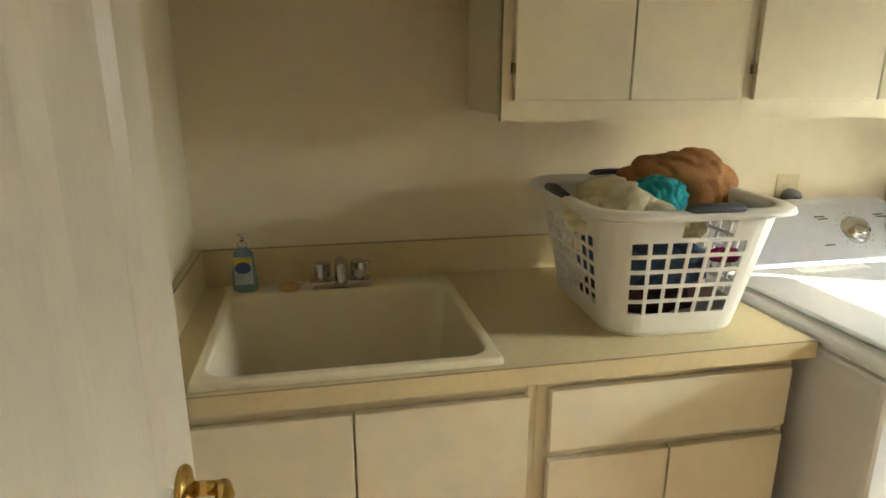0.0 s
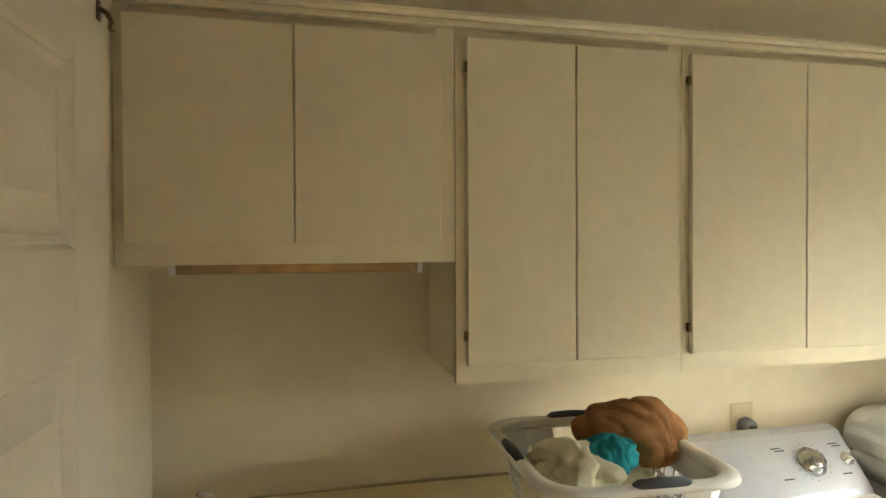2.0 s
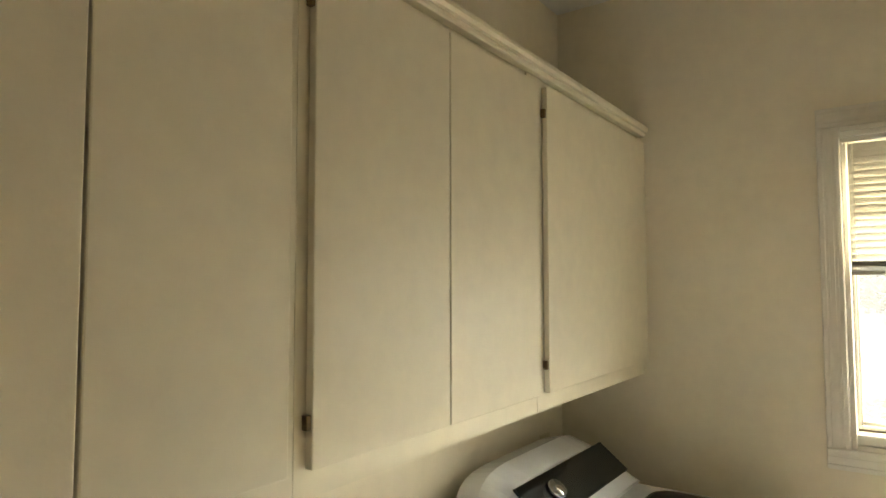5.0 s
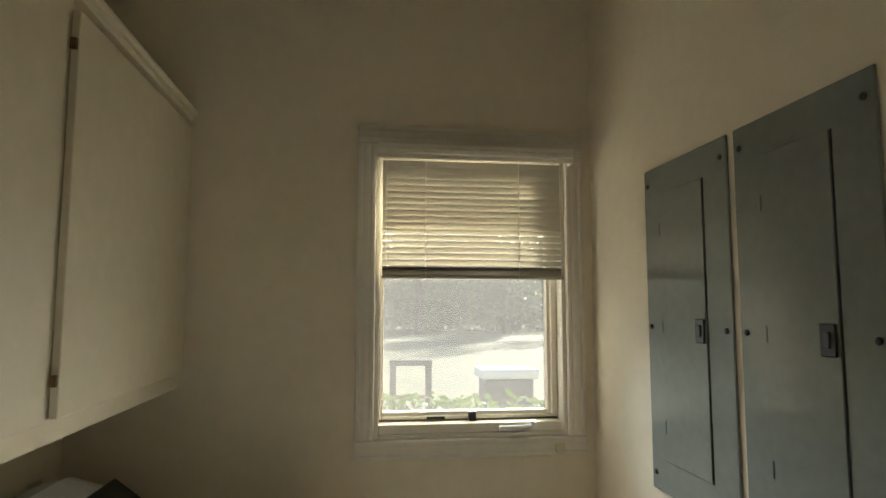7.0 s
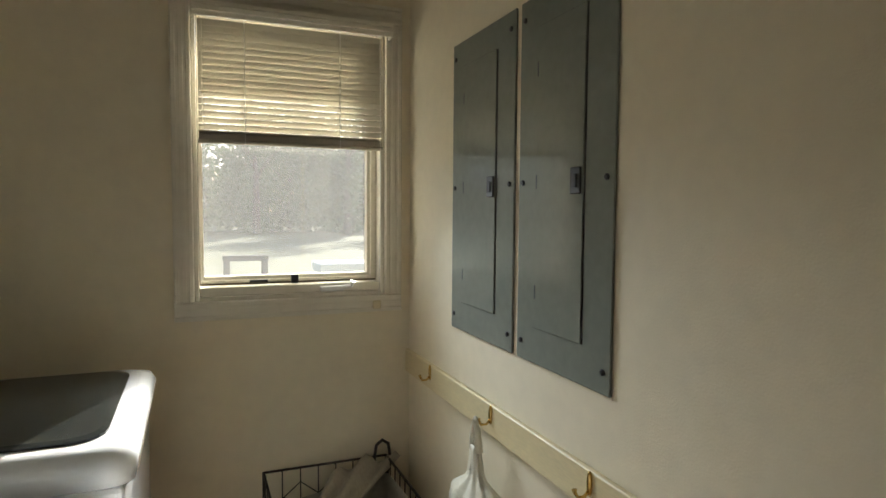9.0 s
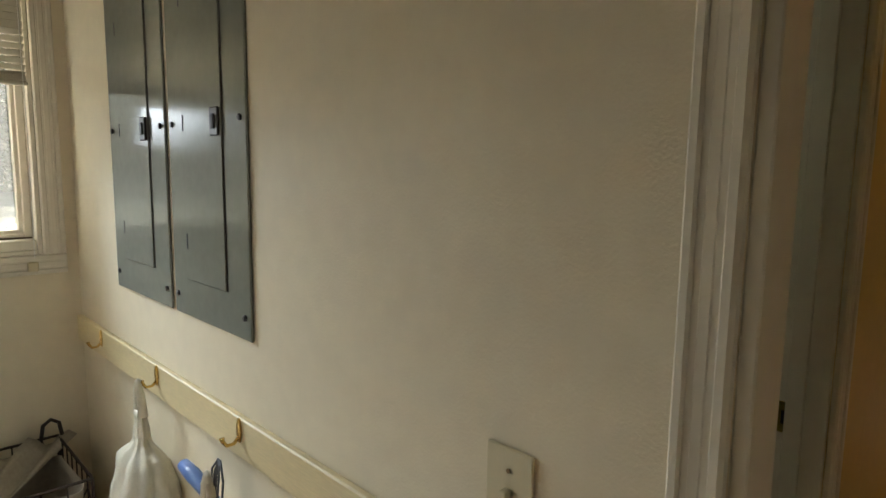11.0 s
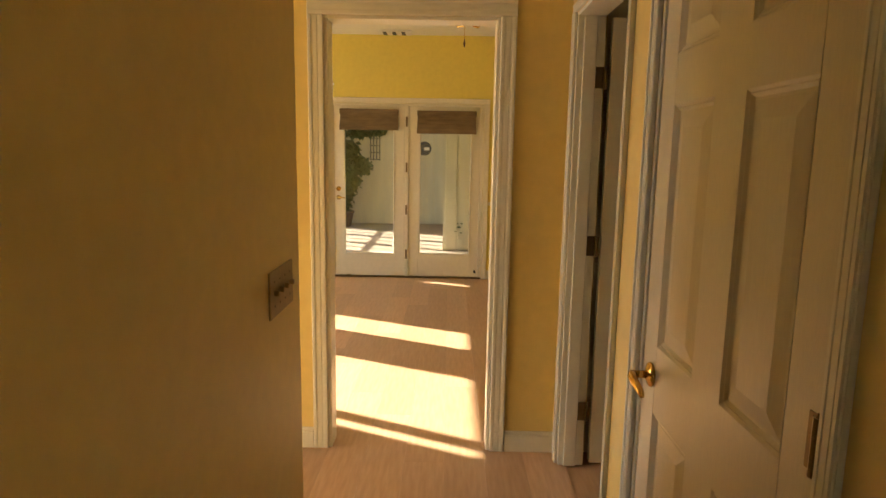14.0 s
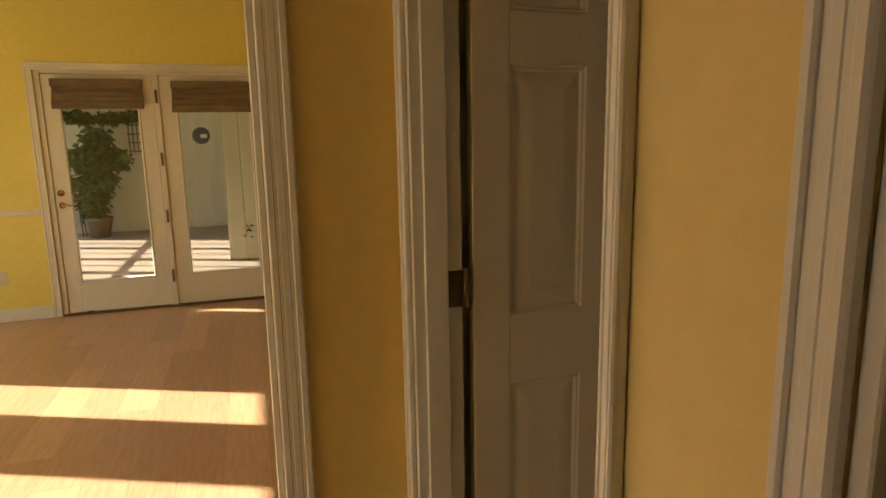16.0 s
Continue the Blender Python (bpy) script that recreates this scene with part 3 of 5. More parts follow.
SX0, SX1, SY0, SY1 = 0.085, 0.672, -0.625, -0.075
wt = thing("worktop", "beige laminate worktop with an upstand and dark edge line", "worktop")
bm = bmesh.new()
OUT = [(0.003, -0.64), (1.362, -0.64), (1.362, -0.003), (0.003, -0.003)]
CUT = [(SX0 + 0.008, SY0 + 0.008), (SX1 - 0.008, SY0 + 0.008), (SX1 - 0.008, SY1 - 0.03), (SX0 + 0.008, SY1 - 0.03)]
qs = [[bm.verts.new((x, y, z)) for x, y in q] for q in (OUT, CUT) for z in (0.872, 0.91)]
for a, b in ((qs[0], qs[1]), (qs[1], qs[3]), (qs[3], qs[2]), (qs[2], qs[0])):
    for k in range(4):
        bm.faces.new((a[k], a[(k + 1) % 4], b[(k + 1) % 4], b[k]))
part("top", bm, M_LAM, wt)
part("front_edge", bx(0.003, 1.364, -0.643, -0.6405, 0.871, 0.9085), M_LAM, wt)
part("edge_line", bx(0.003, 1.364, -0.6432, -0.6400, 0.9088, 0.9106), M_SEAM, wt, "thin dark laminate seam")
part("backsplash", bx(0.022, 1.362, -0.022, -0.003, 0.9105, 1.01), M_LAM, wt)
part("backsplash", bx(0.003, 0.0215, -0.64, -0.003, 0.9105, 1.01), M_LAM, wt)
bm = bmesh.new()
box(bm, 0.022, 1.362, -0.0225, -0.0195, 1.0098, 1.0125)
box(bm, 0.0195, 0.0225, -0.64, -0.0225, 1.0098, 1.0125)
part("backsplash_line", bm, M_SEAM, wt, "thin dark laminate seam")

sink = thing("laundry_sink", "deep ivory drop-in laundry sink in the worktop", "sink")


def rrect(x0, x1, y0, y1, r, z, n=5):
    pts = []
    for cx, cy, a0 in ((x1 - r, y1 - r, 0), (x0 + r, y1 - r, 90), (x0 + r, y0 + r, 180), (x1 - r, y0 + r, 270)):
        for i in range(n + 1):
            a = radians(a0 + 90 * i / n)
            pts.append(Vector((cx + r * math.cos(a), cy + r * math.sin(a), z)))
    return pts


def loops(bm, rings, close_last=True, close_first=False):
    rr = [[bm.verts.new(p) for p in r] for r in rings]
    n = len(rr[0])
    for a, b in zip(rr, rr[1:]):
        for k in range(n):
            bm.faces.new((a[k], a[(k + 1) % n], b[(k + 1) % n], b[k]))
    if close_last:
        bm.faces.new(rr[-1])
    if close_first:
        bm.faces.new(rr[0][::-1])


bm = bmesh.new()
BI = (SX0 + 0.026, SX1 - 0.026, SY0 + 0.027, SY1 - 0.07)
loops(bm, [rrect(SX0, SX1, SY0, SY1, 0.012, 0.911), rrect(SX0, SX1, SY0, SY1, 0.012, 0.919), rrect(SX0 + 0.004, SX1 - 0.004, SY0 + 0.004, SY1 - 0.004, 0.012, 0.925),
           rrect(SX0 + 0.007, SX1 - 0.007, SY0 + 0.007, SY1 - 0.007, 0.012, 0.9254),
           rrect(BI[0] - 0.006, BI[1] + 0.006, BI[2] - 0.006, BI[3] + 0.006, 0.045, 0.9255), rrect(BI[0] - 0.002, BI[1] + 0.002, BI[2] - 0.002, BI[3] + 0.002, 0.045, 0.924), rrect(*BI, 0.045, 0.918),
           rrect(BI[0] + 0.001, BI[1] - 0.001, BI[2] + 0.001, BI[3] - 0.001, 0.046, 0.91), rrect(BI[0] + 0.026, BI[1] - 0.026, BI[2] + 0.02, BI[3] - 0.012, 0.055, 0.62),
           rrect(BI[0] + 0.034, BI[1] - 0.034, BI[2] + 0.028, BI[3] - 0.02, 0.055, 0.585), rrect(BI[0] + 0.06, BI[1] - 0.06, BI[2] + 0.05, BI[3] - 0.05, 0.05, 0.57)])
part("basin", bm, M_SINK, sink, smooth=True)
part("drain", lt([(0.005, 0.0), (0.04, 0.0), (0.042, 0.004), (0.03, 0.006), (0.026, 0.002)], (0.38, -0.35, 0.5705)), M_CHROME, sink, "chrome drain", True)

fc = thing("sink_faucet", "chrome two-handle faucet with clear knobs at the back of the sink", "faucet")
part("base", bx(0.298, 0.456, -0.156, -0.106, 0.926, 0.950, bev=0.008, seg=2), M_CHROME, fc, smooth=False)
part("spout", tb([(0.377, -0.13, 0.945), (0.377, -0.13, 0.975), (0.377, -0.14, 0.996), (0.377, -0.175, 1.005), (0.377, -0.215, 0.998), (0.377, -0.228, 0.978), (0.377, -0.229, 0.965)],
                 [0.016, 0.0155, 0.016, 0.0155, 0.014, 0.012, 0.0125], 14), M_CHROME, fc, smooth=True)
for x in (0.331, 0.423):
    kb = part("knob", lt([(0.012, 0.0), (0.014, 0.01), (0.0215, 0.012), (0.0225, 0.03), (0.021, 0.047), (0.014, 0.05)], (x, -0.13, 0.946), "z", 12), M_CHROME, fc, smooth=False)
    s = -1 if x < 0.37 else 1
    part("knob_grip", bx(x + s * 0.018, x + s * 0.03, -0.14, -0.12, 0.962, 0.992, bev=0.003), glass_mat("clear_acrylic", 0.05), kb, "clear acrylic grip")

btl = thing("soap_bottle", "clear pump bottle of blue liquid soap on the sink edge", "bottle")
BX, BY = 0.137, -0.115


def oval(rx, ry, z, n=20):
    return [Vector((BX + rx * math.cos(2 * math.pi * k / n), BY + ry * math.sin(2 * math.pi * k / n), z)) for k in range(n)]


bm = bmesh.new()
loops(bm, [oval(0.027, 0.017, 0.926), oval(0.031, 0.02, 0.932), oval(0.030, 0.019, 0.99), oval(0.026, 0.017, 1.02), oval(0.024, 0.016, 1.055), oval(0.012, 0.011, 1.068), oval(0.011, 0.011, 1.076)], True, True)
M_BLUESOAP = mat("blue_liquid_soap", (0.42, 0.66, 0.76), 0.08, var=0.05, trans=0.6, coat=0.3)
part("bottle", bm, M_BLUESOAP, btl, smooth=True)
lab = part("label", bx(BX - 0.022, BX + 0.022, BY - 0.0235, BY - 0.0195, 0.955, 1.047, bev=0.0015), mat("pale_blue_label", (0.72, 0.79, 0.82), 0.4, var=0.25, scale=60), btl, "pale blue wave label")
part("label_band", bx(BX - 0.0215, BX + 0.0215, BY - 0.0252, BY - 0.0236, 1.026, 1.044), mat("yellow_label_band", (0.70, 0.62, 0.05), 0.4), lab)
part("label_badge", lt([(0.0195, -0.0002), (0.0195, 0.0008)], (BX, BY - 0.0262, 1.012), "y", 24), mat("navy_badge", (0.015, 0.03, 0.12), 0.4), lab)
part("pump", lt([(0.012, 0), (0.013, 0.012), (0.007, 0.016), (0.0045, 0.018), (0.0045, 0.032), (0.010, 0.034), (0.010, 0.042), (0.004, 0.044)], (BX, BY, 1.076)), glass_mat("clear_pump_plastic", 0.15, (0.85, 0.93, 1.0)), btl, "translucent pump head", True)
part("nozzle", tb([(BX, BY, 1.114), (BX + 0.028, BY - 0.012, 1.112), (BX + 0.032, BY - 0.014, 1.106)], [0.0055, 0.0045, 0.004]), M_WHITEPL, btl, smooth=True)
place(btl, pose(0, 0, 0.926) @ Matrix.Diagonal((1.0, 1.0, 0.78, 1.0)) @ pose(0, 0, -0.926))
M_SOAP = mat("tan_bar_soap", (0.55, 0.33, 0.12), 0.5, var=0.15, scale=40)
bm = bmesh.new()
bmesh.ops.create_uvsphere(bm, u_segments=18, v_segments=10, radius=1)
for v in bm.verts:
    v.co = Vector((0.247 + v.co.x * 0.028, -0.145 + v.co.y * 0.02, 0.938 + max(-0.011, v.co.z * 0.013)))
soap = solid("bar_of_soap", bm, M_SOAP, "worn tan bar of soap on the sink rim", "soap", smooth=True)

# ---- laundry basket and washing ----
lb = thing("laundry_basket", "white plastic laundry basket with square holes, full of washing", "basket")
BM = pose(1.092, -0.365, 0.912, 0, 0, -3)
M_BASKET = mat("thin_white_basket_plastic", (0.86, 0.85, 0.81), 0.33, var=0.02, trans=0.06)
GROUPS = 36
N = GROUPS * 3


def ring(hx, hy, z, r=0.07):
    """Points round a rounded rectangle: a thin bar, then two halves of a hole, over and over."""
    raw = rrect(-hx, hx, -hy, hy, r, z, 8)
    raw.append(raw[0])
    ls = [0.0]
    for a, b in zip(raw, raw[1:]):
        ls.append(ls[-1] + (b - a).length)
    out, j = [], 0
    for k in range(N):
        s = ls[-1] * (k // 3 + (0.0, 0.2, 0.6)[k % 3]) / GROUPS
        while ls[j + 1] < s:
            j += 1
        f = (s - ls[j]) / (ls[j + 1] - ls[j])
        out.append(raw[j].lerp(raw[j + 1], f))
    return out


def bsize(z):
    f = z / 0.29
    return 0.153 + 0.052 * f, 0.193 + 0.045 * f


bm = bmesh.new()
zs = [0.0, 0.012, 0.055]
for i in range(5):
    zs += [0.055 + 0.034 * i + 0.026, 0.055 + 0.034 * (i + 1)]
zs += [0.262]
rings = []
for z in zs:
    hx, hy = bsize(z)
    if z == 0:
        hx, hy = hx - 0.006, hy - 0.006
    rings.append([bm.verts.new(p) for p in ring(hx, hy, z)])
hx, hy = bsize(0.14)
mid = ring(hx, hy, 0.14)
corner = [abs(p.x) > hx - 0.062 and abs(p.y) > hy - 0.062 for p in mid[2::3]]
for k in range(len(zs) - 1):
    hole_row = k >= 2 and (k - 2) % 2 == 0 and k < 12
    for i in range(N):
        p = rings[k][i].co
        hx, hy = bsize(zs[k])
        if hole_row and i % 3 != 0 and not corner[i // 3]:
            continue
        # grip openings at the two ends
        if k == len(zs) - 2 and abs(p.x - 0.02) < 0.055 and abs(p.y) > hy - 0.02:
            continue
        j = (i + 1) % N
        bm.faces.new((rings[k][i], rings[k][j], rings[k + 1][j], rings[k + 1][i]))
bm.faces.new(rings[0][::-1])
body = part("body", bm, M_BASKET, lb, smooth=False)
sol = body.modifiers.new("thick", "SOLIDIFY")
sol.thickness, sol.offset = 0.0035, 0
bm = bmesh.new()
hx, hy = bsize(0.262)
rr = []
for o, z in ((0, 0.262), (0.002, 0.280), (0.008, 0.286), (0.024, 0.286), (0.031, 0.282), (0.033, 0.272)):
    rr.append([bm.verts.new(p) for p in ring(hx + o, hy + o, z, 0.09)])
for a, b in zip(rr, rr[1:]):
    for i in range(N):
        bm.faces.new((a[i], a[(i + 1) % N], b[(i + 1) % N], b[i]))
rim = part("rim", bm, M_BASKET, lb, smooth=True)
sol = rim.modifiers.new("thick", "SOLIDIFY")
sol.thickness, sol.offset = 0.003, 0
for s in (-1, 1):
    part("grip", tb([(-0.042, s * (hy + 0.016), 0.283), (-0.03, s * (hy + 0.018), 0.288), (0.02, s * (hy + 0.019), 0.290), (0.07, s * (hy + 0.018), 0.288), (0.082, s * (hy + 0.016), 0.283)], [0.009, 0.0125, 0.0125, 0.0125, 0.009], 12), M_DARKGREY, lb, "dark grey soft grip", True)
part("grip", tb([(-(hx + 0.022), -0.062, 0.287), (-(hx + 0.026), 0, 0.293), (-(hx + 0.022), 0.062, 0.287)], [0.010, 0.0125, 0.010], 12), M_DARKGREY, lb, "dark grey soft grip", True)
place(lb, BM)


def cloth(name, label, material, c, size, seed, fold=0.35, turn=0.0, flat=-0.6, freq=2.2, crease=0.45, fine=0.12):
    """A crumpled heap of cloth: a sphere folded by noise and sharp creases."""
    bm = bmesh.new()
    bmesh.ops.create_icosphere(bm, subdivisions=5, radius=1)
    off = Vector((seed * 3.7, seed * 1.3, seed * 2.1))
    m = pose(*c, 0, 0, turn)
    for v in bm.verts:
        d = v.co.normalized()
        n = noise.noise(d * freq * 0.7 + off) * 0.8 + 0.30 * noise.noise(d * freq * 1.5 + off) - crease * math.exp(-(noise.noise(Vector((d.x * 3.5, d.y * 1.6, d.z * 1.2)) + off) * 7) ** 2) + fine * noise.noise(d * 6 + off)
        q = d * (1 + fold * n)
        q.z = max(q.z, flat)
        v.co = m @ Vector((q.x * size[0], q.y * size[1], q.z * size[2]))
    return solid(name, bm, material, label, "washing", "washing in the basket", smooth=True)


cloth("brown_towel", "rumpled brown terry towel on top of the washing", M_TOWELB, (1.212, -0.29, 1.195), (0.145, 0.13, 0.09), 1, 0.26, 20, freq=1.8, crease=0.4, fine=0.04)
cloth("cream_towel", "rumpled cream towel in the laundry basket", M_TOWELC, (0.985, -0.43, 1.165), (0.12, 0.105, 0.062), 2, 0.36, 30, crease=0.5, fine=0.06)
tt = cloth("teal_towel", "teal towel folded over with a paler band", M_TEAL, (1.085, -0.405, 1.185), (0.075, 0.055, 0.055), 3, 0.35, -20)
cloth("denim_clothes", "faded blue denim clothes inside the basket", M_DENIM, (1.09, -0.37, 1.04), (0.145, 0.17, 0.07), 4, 0.25)
cloth("maroon_clothes", "dark maroon clothes at the basket's bottom", M_MAROON, (1.09, -0.36, 0.955), (0.13, 0.155, 0.045), 5, 0.2)
cloth("cream_shirt", "pale cream shirt inside the basket", M_TOWELC, (1.10, -0.37, 1.125), (0.135, 0.15, 0.045), 6, 0.3)
cloth("pink_sock", "small magenta sock among the washing", mat("magenta_cloth", (0.55, 0.05, 0.25), 0.9, bump=0.5), (1.20, -0.525, 1.075), (0.035, 0.02, 0.02), 7, 0.3)

# ---- washing machines ----
wm = thing("washing_machine", "white top-loading washing machine with a silver console", "washing machine")
WX0, WX1 = 1.385, 2.075
part("cabinet", bx(WX0, WX1, -0.795, -0.03, 0.015, 0.885, bev=0.012, seg=2), M_WHITEMET, wm)
part("top_deck", bx(WX0 - 0.004, WX1 + 0.004, -0.815, -0.03, 0.886, 0.925, bev=0.016, seg=3), M_WHITEMET, wm)
lid = part("lid", bx(WX0 + 0.03, WX1 - 0.03, -0.80, -0.245, 0.926, 0.94, bev=0.006, seg=3), M_WHITEMET, wm)
part("lid_grip", bx(1.62, 1.84, -0.30, -0.262, 0.9405, 0.946, bev=0.002), M_WHITEPL, lid)
con = bmesh.new()
prof = [(-0.235, 0.926), (-0.225, 0.945), (-0.10, 1.085), (-0.06, 1.095), (-0.035, 1.08), (-0.03, 0.926)]
ends = [[con.verts.new((x, y, z)) for y, z in prof] for x in (WX0 + 0.01, WX1 - 0.01)]
for k in range(len(prof)):
    con.faces.new((ends[0][k], ends[0][(k + 1) % len(prof)], ends[1][(k + 1) % len(prof)], ends[1][k]))
con.faces.new(ends[0])
con.faces.new(ends[1][::-1])
console = part("console", con, M_CONSOLE, wm, "silver-grey control console")
CM = pose(0, -0.1625, 1.015, 48.2, 0, 0)


def on_console(bm, m):
    bmesh.ops.transform(bm, matrix=m, verts=bm.verts)
    return bm


for kx, r in ((1.905, 0.034),):
    m = pose(kx, 0, 0) @ CM
    kb = part("dial", on_console(lt([(0.002, 0), (r * 1.35, 0.0), (r * 1.35, 0.004), (r * 1.1, 0.007), (r, 0.008), (r * 0.95, 0.024), (r * 0.6, 0.027)], (0, 0, 0)), m), M_CHROME, console, "chrome programme dial", True)
    for k in range(18):
        a = 2 * math.pi * k / 18
        u, v = 0.058 * math.cos(a), 0.058 * math.sin(a)
        part("dial_mark", on_console(bx(u - 0.002, u + 0.002, v - 0.0009, v + 0.0009, 0.0008, 0.0016), m), M_BLACK, console)
    for u, v in ((-0.12, 0.05), (0.09, 0.05), (-0.125, -0.045), (0.085, -0.045), (-0.11, 0.042), (0.10, 0.042)):
        part("printed_word", on_console(bx(u, u + 0.035, v - 0.0018, v + 0.0018, 0.0008, 0.0016), m), M_BLACK, console)
for kx, r in ((2.035, 0.015),):
    m = pose(kx, 0, 0) @ CM
    part("small_dial", on_console(lt([(0.002, 0), (r * 1.4, 0.0), (r * 1.4, 0.004), (r, 0.006), (r * 0.9, 0.02), (r * 0.5, 0.022)], (0, 0, 0)), m), M_CHROME, console, "small chrome dial", True)

dr = thing("tumble_dryer", "white top-loading machine with a dark glass lid", "washing machine")
VX0, VX1, VZ = 2.125, 2.825, 1.015
part("cabinet", bx(VX0, VX1, -0.79, -0.04, 0.015, VZ - 0.075, bev=0.012, seg=2), M_WHITEMET, dr)
deck = bmesh.new()
loops(deck, [rrect(VX0, VX1, -0.81, -0.05, 0.05, VZ - 0.074), rrect(VX0, VX1, -0.815, -0.05, 0.055, VZ - 0.03), rrect(VX0 + 0.01, VX1 - 0.01, -0.805, -0.06, 0.055, VZ - 0.008), rrect(VX0 + 0.035, VX1 - 0.035, -0.78, -0.08, 0.05, VZ)], True, True)
part("top_deck", deck, M_WHITEMET, dr, smooth=True)
ld = bmesh.new()
loops(ld, [rrect(VX0 + 0.06, VX1 - 0.06, -0.752, -0.405, 0.07, VZ + 0.0005), rrect(VX0 + 0.06, VX1 - 0.06, -0.752, -0.405, 0.07, VZ + 0.006), rrect(VX0 + 0.075, VX1 - 0.075, -0.737, -0.418, 0.06, VZ + 0.009)], True, True)
part("glass_lid", ld, M_GLASSLID, dr, "dark tinted glass lid", False)
cn = bmesh.new()


def arch(y, h, inset=0.0, z0=VZ):
    pts = []
    n = 20
    for k in range(n + 1):
        a = math.pi * k / n
        c, s = math.cos(a), math.sin(a)
        pts.append(Vector(((VX0 + VX1) / 2 + (0.335 - inset) * (abs(c) ** 0.35) * (1 if c > 0 else -1), y, z0 + max(0.0, h - inset) * (s ** 0.6))))
    return pts


loops(cn, [arch(-0.335, 0.012), arch(-0.315, 0.03), arch(-0.20, 0.12), arch(-0.12, 0.148), arch(-0.05, 0.13)], True, True)
cons2 = part("console", cn, M_WHITEMET, dr, "rounded white console", False)
part("control_panel", bx(VX0 + 0.055, VX1 - 0.045, -0.062, 0.062, -0.004, 0.004, bev=0.003, m=pose(0, -0.257, VZ + 0.079, 38, 0, 0)), M_GLASSLID, cons2, "dark control panel")
part("dial", on_console(lt([(0.002, 0), (0.032, 0.0), (0.03, 0.012), (0.026, 0.02)], (0, 0, 0)), pose(2.33, -0.259, VZ + 0.083, 38, 0, 0)), M_CHROME, cons2, "chrome dial ring", True)

# ---- laundry: outlet, plug, switch ----


def outlet(name, x, z, label, plug=False, w=0.072, h=0.116, y=0.0, s=-1, m=None):
    th = thing(name, label, "outlet")
    part("plate", bx(-w / 2, w / 2, -0.006, -0.0005, -h / 2, h / 2, bev=0.002), M_IVORYPL, th)
    for dz in (-0.02, 0.02):
        part("socket", bx(-0.017, 0.017, -0.0085, -0.0062, dz - 0.014, dz + 0.014, bev=0.001), M_IVORYPL, th)
    place(th, m or pose(x, y, z))
    return th


outlet("wall_outlet", 1.786, 1.092, "ivory wall outlet behind the washing machine", m=pose(1.786, 0, 1.092) @ Matrix.Diagonal((1.15, 1, 1.25, 1)))
pl = thing("power_plug", "grey power plug with its cord in the outlet", "plug")
part("plug_body", lt([(0.004, -0.034), (0.02, -0.034), (0.028, -0.028), (0.031, -0.01), (0.031, -0.002), (0.02, 0.0)], (1.79, -0.0105, 1.09), "y", 20), mat("grey_plug_plastic", (0.16, 0.16, 0.17), 0.5), pl, smooth=True)
part("blade_face", bx(1.778, 1.802, -0.058, -0.0446, 1.078, 1.102, bev=0.005), M_DARKGREY, pl)
part("cord", tb([(1.786, -0.035, 1.06), (1.79, -0.045, 1.03), (1.80, -0.045, 0.98), (1.80, -0.035, 0.9), (1.79, -0.03, 0.7)], 0.006), M_DARKGREY, pl, smooth=True)
outlet("wall_outlet", 2.78, 1.075, "ivory wall outlet behind the second machine")
pl = thing("power_plug", "black power plug with its cord in the outlet", "plug")
part("plug_body", bx(2.765, 2.8, -0.045, -0.009, 1.045, 1.085, bev=0.006), M_BLACK, pl)
part("cord", tb([(2.785, -0.04, 1.05), (2.79, -0.045, 1.0), (2.775, -0.04, 0.9), (2.77, -0.03, 0.7)], 0.005), M_BLACK, pl, smooth=True)


def switch_plate(name, label, gangs, m, material=None):
    """A toggle switch plate in its own x-z plane, facing -y."""
    th = thing(name, label, "switch")
    w = 0.07 + 0.046 * (gangs - 1)
    part("plate", bx(-w / 2, w / 2, -0.006, -0.0006, -0.058, 0.058, bev=0.0025, seg=2), material or M_IVORYPL, th)
    for i in range(gangs):
        x = (i - (gangs - 1) / 2) * 0.046
        bm = bmesh.new()
        box(bm, x - 0.005, x + 0.005, -0.018, -0.0062, -0.004, 0.009, 0.0015)
        part("toggle", bm, material or M_IVORYPL, th)
        for dz in (-0.03, 0.03):
            part("screw", lt([(0.003, 0.0), (0.003, -0.0012)], (x, -0.0062, dz), "y", 10), M_OLDBRASS, th)
    return place(th, m)


switch_plate("light_switch", "ivory single light switch beside the laundry doorway", 1, pose(1.115, YS, 1.085, 0, 0, 180))

# ---- laundry window and blind ----
casing("window_casing_1", "x", XE, WIN[0], WIN[1], WIN[3], -1, 0.062, "white moulded window casing", WIN[2])
w1 = thing("window_1", "white crank window with a single clear pane", "window", kind="structure")
bm = bmesh.new()
y0, y1, z0, z1 = WIN
for a, b, c, d in ((y0, y0 + 0.014, z0, z1), (y1 - 0.014, y1, z0, z1), (y0 + 0.014, y1 - 0.014, z0, z0 + 0.014), (y0 + 0.014, y1 - 0.014, z1 - 0.014, z1)):
    box(bm, XE - 0.002, XE + 0.15, a, b, c, d, 0.002)
part("window_frame", bm, M_TRIM, w1)
bm = bmesh.new()
u0, u1, t0, t1 = y0 + 0.015, y1 - 0.015, z0 + 0.052, z1 - 0.016
G0, G1, GB, GT = -1.516, -0.955, 1.26, 2.085      # the glass
